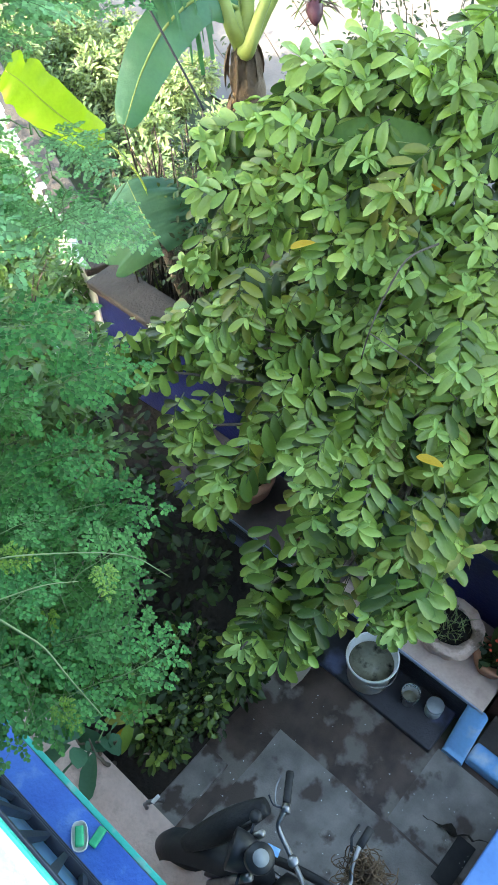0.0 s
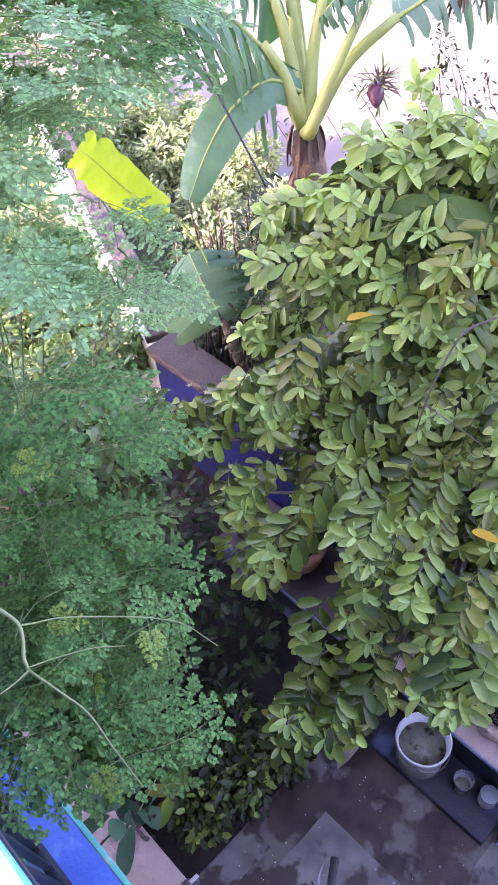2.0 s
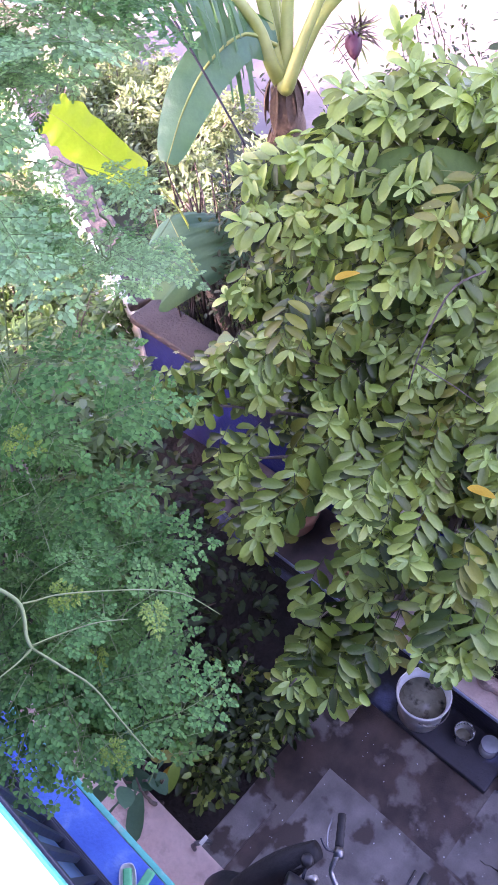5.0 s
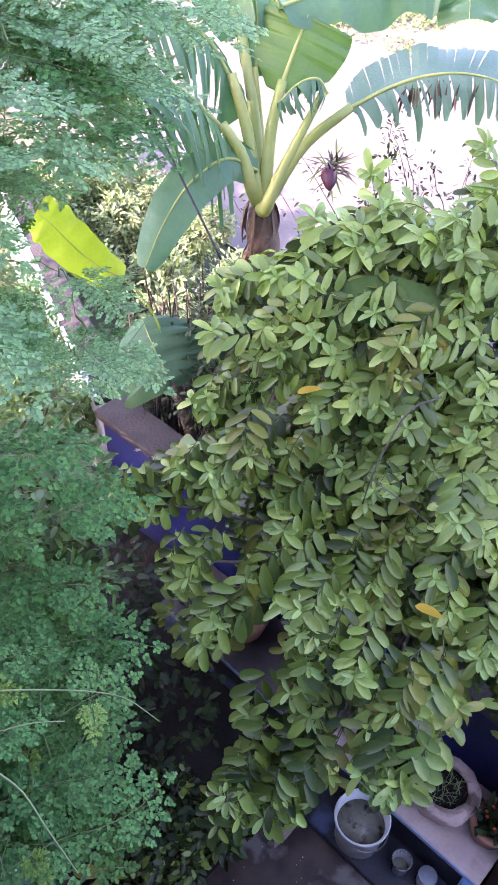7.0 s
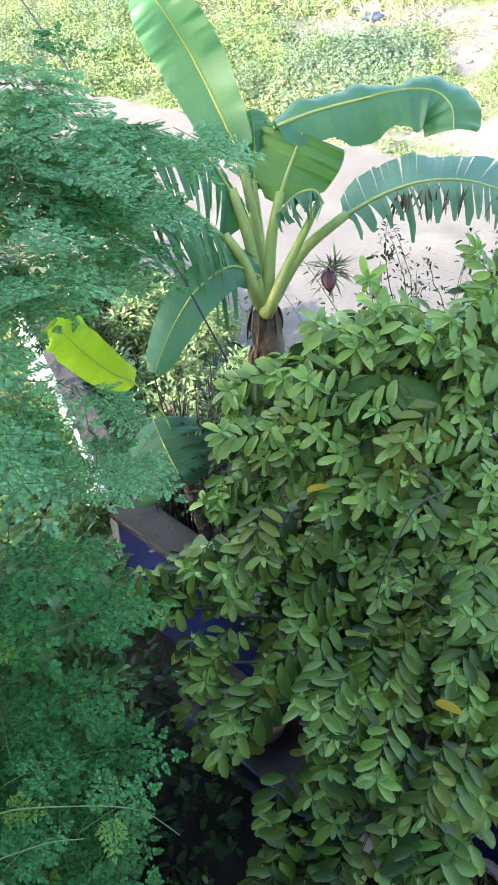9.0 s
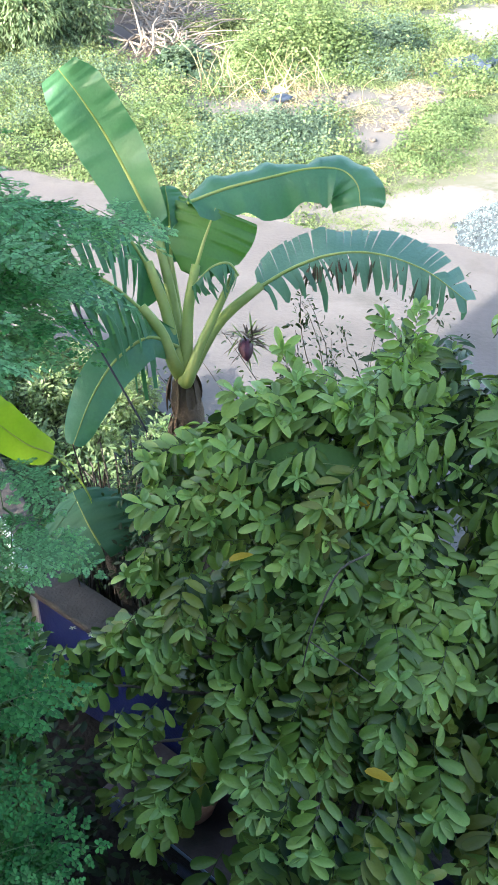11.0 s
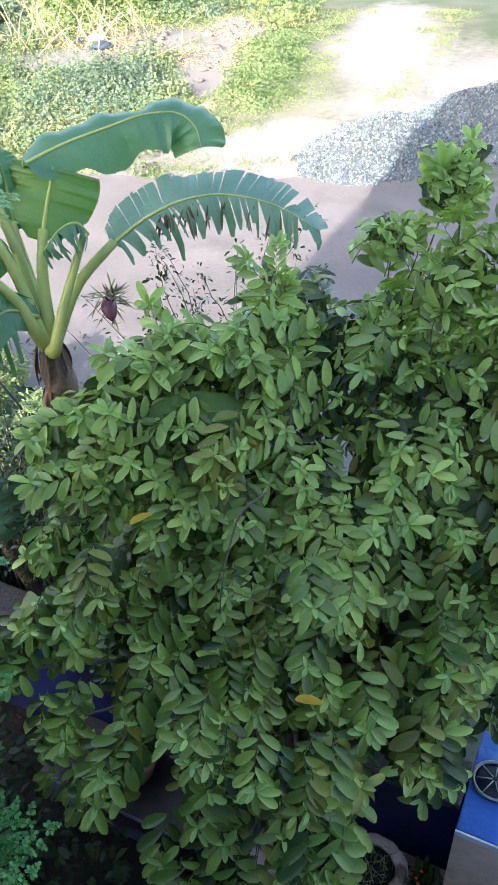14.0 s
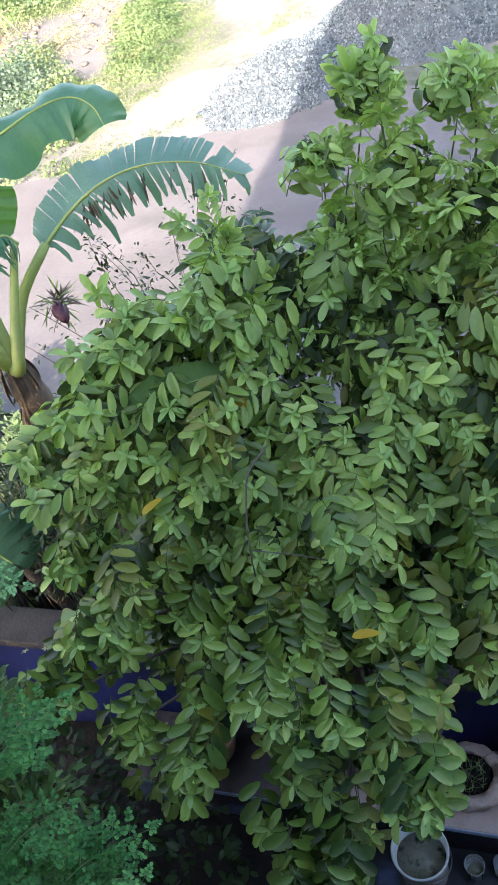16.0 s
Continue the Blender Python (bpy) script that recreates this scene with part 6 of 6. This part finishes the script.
for i in range(7):
    a = i * 2 * math.pi / 7
    under(part("spoke", Mesh().tube([(2.39 + .012 * math.cos(a), .0 + .012 * math.sin(a), 1.081), (2.39 + .098 * math.cos(a), .0 + .098 * math.sin(a), 1.069)], .0035, 6), M["chrome"]), cov)


# ---- the plot across the road ----
r = random.Random(91)


def bare(x, y):
    """How bare the earth is at a place, from 0 to 1."""
    q = 0.0
    for (cx, cy, rx, ry, turn) in ((14.7, 6.8, 1.7, .95, -.5), (23.5, 7.4, 6.0, 1.4, .25), (45, 18.6, 9.5, 3.3, .35), (31, 29, 12, 3.6, .72), (20.8, 14.2, 3.6, 1.5, -.4),
                                   (19.6, 10.8, 2.4, 1.1, .3), (23.2, 12.1, 3.0, 1.1, .3), (16, 2.8, 3.6, 3.6, 0), (14.6, 5.2, 1.5, 1.2, 0)):
        c, d = math.cos(turn), math.sin(turn)
        u, v = ((x - cx) * c + (y - cy) * d) / rx, (-(x - cx) * d + (y - cy) * c) / ry
        q = max(q, 1.25 - math.sqrt(u * u + v * v) + .3 * noise.noise((x * .8, y * .8, 3)))
    return min(1.0, max(0.0, q * 2))


def road_edge(y):
    return 11.35 + .35 * noise.noise((y * .6, 4, 0)) + (0.32 * (9.0 - y) if 3 < y < 9 else (1.92 if y <= 3 else -.06 * (y - 9)))


KITE = np.array([(0, 0, 0), (-.42, .45, .10), (0, 1.0, -.12), (.42, .45, .10)])
BLADE = np.array([(-.05, 0, 0), (.05, 0, 0), (.04, .6, -.05), (0, 1.0, -.25)])


def kites(pos, nrm, size, shape, seed):
    """One mesh of four-cornered folded leaves: their places, the way each faces, and sizes."""
    g = np.random.default_rng(seed)
    n = len(pos)
    nrm = nrm / np.linalg.norm(nrm, axis=1, keepdims=True)
    way = g.normal(size=(n, 3))
    way -= nrm * (way * nrm).sum(1, keepdims=True)
    way /= np.linalg.norm(way, axis=1, keepdims=True)
    side = np.cross(way, nrm)
    v = pos[:, None] + size[:, None, None] * (shape[None, :, 0:1] * side[:, None] + shape[None, :, 1:2] * way[:, None] + shape[None, :, 2:3] * nrm[:, None])
    me = Mesh()
    me.v = v.reshape(-1, 3).tolist()
    me.f = [(4 * i, 4 * i + 1, 4 * i + 2) for i in range(n)] + [(4 * i, 4 * i + 2, 4 * i + 3) for i in range(n)]
    return me


def clumps(r, spots, per, leaf, seed, shape=KITE, up=1.0):
    """Leaves over many low clumps (x, y, radius, height); larger leaves far off."""
    g = np.random.default_rng(seed)
    pos, nrm, size = [], [], []
    for (x, y, rad, h) in spots:
        z = ground_height(x, y)
        u = g.normal(size=(per, 3)) * (1, 1, .8)
        u[:, 2] = np.abs(u[:, 2])
        u /= np.linalg.norm(u, axis=1, keepdims=True)
        k = g.uniform(.55, 1.05, size=(per, 1))
        pos.append(np.array((x, y, z)) + u * k * (rad, rad, h))
        nrm.append(u * .8 + g.normal(size=(per, 3)) * .45 + (-.25, -.15, up))
        size.append(g.uniform(.6, 1.5, size=per) * leaf * (.62 + .020 * (x - 11)))
    return kites(np.concatenate(pos), np.concatenate(nrm), np.concatenate(size), shape, seed)


def plot_spots(r, count, test, near, far, y0, y1, rad, h, power=1.5):
    out = []
    while len(out) < count:
        x, y = near + (far - near) * r.random() ** power, r.uniform(y0, y1)
        if y > 1.15 * x + 8 or x < road_edge(y) + .25 or r.random() < bare(x, y) or not test(x, y):
            continue
        q = 1 + .014 * (x - 12)
        low = max(.22, min(1.0, .22 + .38 * min(y - 7.6 - .22 * (x - 14), x - road_edge(y))))     # lower towards the verge
        out.append((x, y, r.uniform(*rad) * q * (.5 + .5 * low), r.uniform(*h) * q * low))
    return out


def weedy(x, y):
    return y > 8.2 + .22 * (x - 14) + 1.3 * noise.noise((x * .4, y * .4, 6))


def patch(k, lo):
    return lambda x, y: weedy(x, y) and noise.noise((x * .30 + k * 9, y * .30, k)) > lo


tagged(part("weeds", clumps(r, plot_spots(r, 760, weedy, 11, 42, 5, 34, (.30, .60), (.22, .80)), 120, .085, 1, KITE, .45), M["vine"]), "soft light green weeds covering the waste ground", "weeds", kind="stuff")
tagged(part("yellow_weeds", clumps(r, plot_spots(r, 420, patch(1, .05), 11, 60, 5, 40, (.35, .7), (.2, .6)), 120, .080, 2, KITE, .45), M["vine_yellow"]), "yellow-green creeping weeds among the others", "weeds", kind="stuff")
tagged(part("grey_weeds", clumps(r, plot_spots(r, 420, patch(2, .05), 11, 36, 5, 30, (.25, .55), (.30, .95)), 120, .078, 3, KITE, .4), M["vine_blue"]), "grey-green soft bushy weeds in low clumps", "weeds", kind="stuff")
tagged(part("far_creepers", clumps(r, plot_spots(r, 620, lambda x, y: y > 4.9 + .38 * (x - 12), 34, 110, 12, 95, (.9, 2.0), (.2, .7), 1.2), 60, .11, 4), M["vine_yellow"]), "bright yellow-green creepers far across the plot", "creepers", kind="stuff")
tagged(part("straw_weeds", clumps(r, plot_spots(r, 260, patch(3, .12), 12, 30, 7, 24, (.3, .6), (.1, .35)), 40, .16, 5, BLADE), M["straw"]), "dry straw-coloured stalks between the weeds", "weeds", kind="stuff")
tagged(part("turf", clumps(r, plot_spots(r, 1700, lambda x, y: y > 4.5 + .1 * (x - 12) and noise.noise((x * .5, y * .5, 2)) > -.25, 11, 28, 4.5, 16, (.25, .6), (.02, .10)), 60, .10, 6, BLADE, .2), M["grass"]), "thin dry grass along the roadside", "grass", kind="stuff")
dry_spots = []
for (cx, cy) in ((21.3, 14.4), (20.2, 10.9), (23.8, 12.2), (22.0, 15.6)):
    dry_spots += [(cx + r.gauss(0, 1.1), cy + r.gauss(0, .7), r.uniform(.25, .5), r.uniform(.08, .35)) for _ in range(20)]
tagged(part("dry_stubble", clumps(r, dry_spots, 36, .17, 8, BLADE, .3), M["straw"]), "dead straw and stubble lying over the rubble", "straw", kind="stuff")
# larger heaps of creeper
for (label, cx, cy, rx, ry, h, count, size, mat, seed) in (
        ("tall drooping tangle of pale green creepers", 26.5, 18.2, 3.4, 2.6, 3.6, 260, .15, "vine", 101), ("bushy edge of the tall creeper tangle", 30.5, 17.6, 2.4, 2.0, 2.0, 110, .14, "vine_blue", 102),
        ("round-leaved bush among the weeds", 22.5, 20.5, 1.3, 1.3, 1.1, 36, .30, "vine_blue", 103), ("yellow-green creepers beside the bare earth", 30.5, 25.5, 4.5, 1.8, 1.3, 130, .14, "vine_yellow", 104),
        ("bank of soft weeds behind the roadside grass", 20.5, 9.6, 4.6, .75, .5, 120, .10, "vine", 105), ("heap of grey-green weeds near the road", 16.5, 12.3, 2.4, 1.8, 1.1, 130, .11, "vine_blue", 106),
        ("low creepers by the road", 15.2, 16.5, 2.6, 2.6, 1.0, 130, .12, "vine", 107)):
    g = random.Random(seed)
    sp = []
    for i in range(count):
        a, q = g.uniform(0, 6.283), g.random() ** .5
        turn = .35 if ry < .8 else 0.0
        u, v = rx * q * math.cos(a), ry * q * math.sin(a)
        x, y = cx + u * math.cos(turn) - v * math.sin(turn), cy + u * math.sin(turn) + v * math.cos(turn)
        sp.append((x, y, g.uniform(.35, .7) * (.6 if rx < 1.5 else 1), max(.12, h * (1 - q * q) * g.uniform(.5, 1.15))))
    tagged(part("creeper_mound", clumps(g, sp, 110, size * .75, seed), M[mat]), label, "creepers", kind="stuff")

DT = Vector((23.0, 30.5, ground_height(23.0, 30.5) - .05))
dt = thing("dark_tree", "dense dark drooping tree at the edge of the plot", "tree", at=DT)
r = random.Random(111)
tk, tp = limb(r, DT, DT + Vector((0, 0, 3.0)), .28, .16, .3, 8)
under(part("trunk", tk, M["bark"]), dt)
cen = []
for i in range(52):
    c = DT + (Vector((r.gauss(-.5, 2.0), r.gauss(0, 2.6), r.uniform(0.4, 6.0))) if i < 34 else Vector((r.gauss(-1.2, 1.2), r.gauss(-3.6, 1.2), r.uniform(.5, 3.4))))
    cen.append((c.x, c.y, c.z, r.uniform(1.0, 1.6)))
    lm, _ = limb(r, tp[-1 - i % 3], c, .09, .02, .5, 7)
    under(part("limb", lm, M["bark"]), dt)
under(part("crown", leaf_cloud(r, cen, 52000, .17, .36, 1.0, .5, .6), M["dark_leaf"], kind="stuff"), dt)
for i, (x, y, h, s) in enumerate(((33, 43, 7, 1.5), (44, 54, 8, 1.9), (24, 42, 7, 1.5), (58, 62, 9, 2.2), (14, 36, 6, 1.3))):
    b = Vector((x, y, ground_height(x, y) - .05))
    ob = thing("far_tree", "hazy green tree at the far side of the plot", "tree", "far trees", at=b)
    tk, tp = limb(r, b, b + Vector((0, 0, h * .45)), .25 * s, .14 * s, .3, 8)
    under(part("trunk", tk, M["bark"]), ob)
    cen = [(x + r.gauss(0, 1.7 * s), y + r.gauss(0, 1.7 * s), h * r.uniform(.08, 1.0), r.uniform(.9, 1.5) * s) for _ in range(16)]
    for c in cen[:6]:
        lm, _ = limb(r, tp[-1], c[:3], .08 * s, .02, .4, 6)
        under(part("limb", lm, M["bark"]), ob)
    under(part("crown", leaf_cloud(r, cen, 6500, .30 * s, .45), M["dark_leaf"], kind="stuff"), ob)

# heap of cut dry branches
hb = thing("dry_branches", "heap of bleached dry branches on bare earth", "branches", at=(30.0, 28.0, ground_height(30.0, 28.0)))
r = random.Random(121)
for i in range(170):
    t = r.random()
    a = Vector((23.0 + 14 * t + r.gauss(0, 1.0), 22.0 + 12.5 * t + r.gauss(0, .9), .1 + .45 * r.random()))
    w = Vector((.9 + r.gauss(0, .6), .7 + r.gauss(0, .6), r.uniform(-.02, .22))).normalized() * r.uniform(1.2, 4.2)
    lm, _ = limb(r, a, a + w, r.uniform(.030, .065), .012, .9, 8)
    under(part("branch", lm, M["dry"]), hb)
ds = thing("dead_stalks", "bent straw-coloured dead stalks among the creepers", "stalks", at=(21.5, 15.2, 0))
for i in range(54):
    a = Vector((21.0 + r.gauss(0, 1.3), 15.8 + r.gauss(0, 1.4), .05))
    w = Vector((r.gauss(0, .7), r.gauss(0, .7), r.uniform(.35, 1.1))).normalized() * r.uniform(.8, 2.1)
    lm, _ = limb(r, a, a + w, r.uniform(.012, .022), .006, .5, 6)
    under(part("stalk", lm, M["straw"]), ds)


def stone(r, s, mat="rock"):
    b = bmesh.new()
    bmesh.ops.create_icosphere(b, subdivisions=2, radius=1.0)
    seed = r.uniform(0, 50)
    for v in b.verts:
        v.co *= 1 + .45 * noise.noise(v.co * 1.3 + Vector((seed, 0, 0))) + .15 * noise.noise(v.co * 4 + Vector((seed, 3, 0)))
    sc = Vector((r.uniform(.8, 1.4), r.uniform(.7, 1.2), r.uniform(.35, .6))) * s
    me = Mesh().add([Vector((v.co.x * sc.x, v.co.y * sc.y, v.co.z * sc.z)) for v in b.verts], [[v.index for v in f.verts] for f in b.faces])
    b.free()
    return me


r = random.Random(131)
for i in range(46):
    t = r.random()
    x, y = (r.choice(((21.3, 14.0), (20.3, 10.8), (24.0, 12.1))))
    x, y = x + r.gauss(0, .7), y + r.gauss(0, .4)
    ob = part("rock", stone(r, r.uniform(.06, .22)), M["rock"])
    tagged(ob, "pale weathered lump of rubble on the ground", "rock", "rubble lumps")
    ob.matrix_world = pose(x, y, ground_height(x, y) + .04, 0, 0, r.uniform(0, 360))
tp_me = uneven_sheet(-1.5, 1.5, -.8, .8, 0.0, 40, 24, .45, 1.9, 4.0, .5)
tarp = tagged(part("tarpaulin", tp_me, M["tarp"]), "crumpled dark blue tarpaulin lying on the ground", "tarpaulin")
tarp.matrix_world = pose(28.8, 12.9, ground_height(28.8, 12.9) + .16, 0, -8, 10)
for i, (x, y, m, s) in enumerate(((20.7, 3.2, "bag_blue", .16), (20.6, 2.5, "bag", .10), (21.5, 15.6, "bag", .2), (20.2, 14.6, "tarp", .22), (21, 15.9, "tarp", .2), (16.4, -.1, "bag", .12))):
    ob = part("litter", stone(r, s), M[m])
    tagged(ob, "crumpled blue plastic bag" if m == "bag_blue" else ("crumpled pale plastic bag" if m == "bag" else "dark crumpled plastic sheet"), "litter", "scattered litter")
    ob.matrix_world = pose(x, y, ground_height(x, y) + s * .6, 0, 0, i * 50)

# gravel heap beside the road
heap = thing("gravel_heap", "heap of blue-grey crushed stone beside the road", "gravel", at=(16.2, 3.0, 0))


def heap_height(x, y):
    q = math.hypot((x - 16.7) / 2.1, (y - 2.5) / 2.35)
    w = math.hypot((x - 14.75) / 2.15, (y - 4.55) / 1.45)
    if q >= 1.12 and w >= 1.12:
        return -.15
    lump = .14 * noise.noise((x * .8, y * .8, 5)) * (1 - min(1, q)) + .06 * noise.noise((x * 2.2, y * 2.2, 9)) + .025 * noise.noise((x * 5, y * 5, 2))
    return max(1.05 * max(-.1, 1 - q ** 1.15), .62 * max(-.1, 1 - w ** 1.2)) + lump


hm = Mesh()
hv = [(12.2 + 7.2 * i / 72, -.4 + 7.0 * j / 66, 0) for i in range(73) for j in range(67)]
hm.v = [(x, y, heap_height(x, y) + .02) for x, y, _ in hv]
hm.f = [(i * 67 + j, (i + 1) * 67 + j, (i + 1) * 67 + j + 1, i * 67 + j + 1) for i in range(72) for j in range(66)]
under(part("gravel", hm, M["gravel"], kind="stuff"), heap)
chip = np.array([(1, 0, -.3), (-.6, .8, -.3), (-.6, -.8, -.3), (.1, .1, .9), (.7, .7, .3), (-.9, -.1, .3)])
cf = [(0, 1, 2), (0, 4, 1), (4, 3, 1), (1, 3, 5), (1, 5, 2), (2, 5, 3), (2, 3, 0), (0, 3, 4)]
r = random.Random(141)
allv, allf, k = [], [], 0
while k < 15000 * 6:
    x, y = r.uniform(12.3, 19.3), r.uniform(-.3, 6.5)
    z = heap_height(x, y)
    if z < -.04:
        continue
    a = np.array(Euler((r.uniform(0, 6), r.uniform(0, 6), r.uniform(0, 6))).to_matrix()) * r.uniform(.014, .034)
    allv.append(chip @ a.T + np.array((x, y, z + .03)))
    allf += [tuple(i + k for i in f) for f in cf]
    k += 6
cm = Mesh()
cm.v, cm.f = np.concatenate(allv).tolist(), allf
under(part("loose_gravel", cm, M["stone_chip"], smooth=False, kind="stuff"), heap)
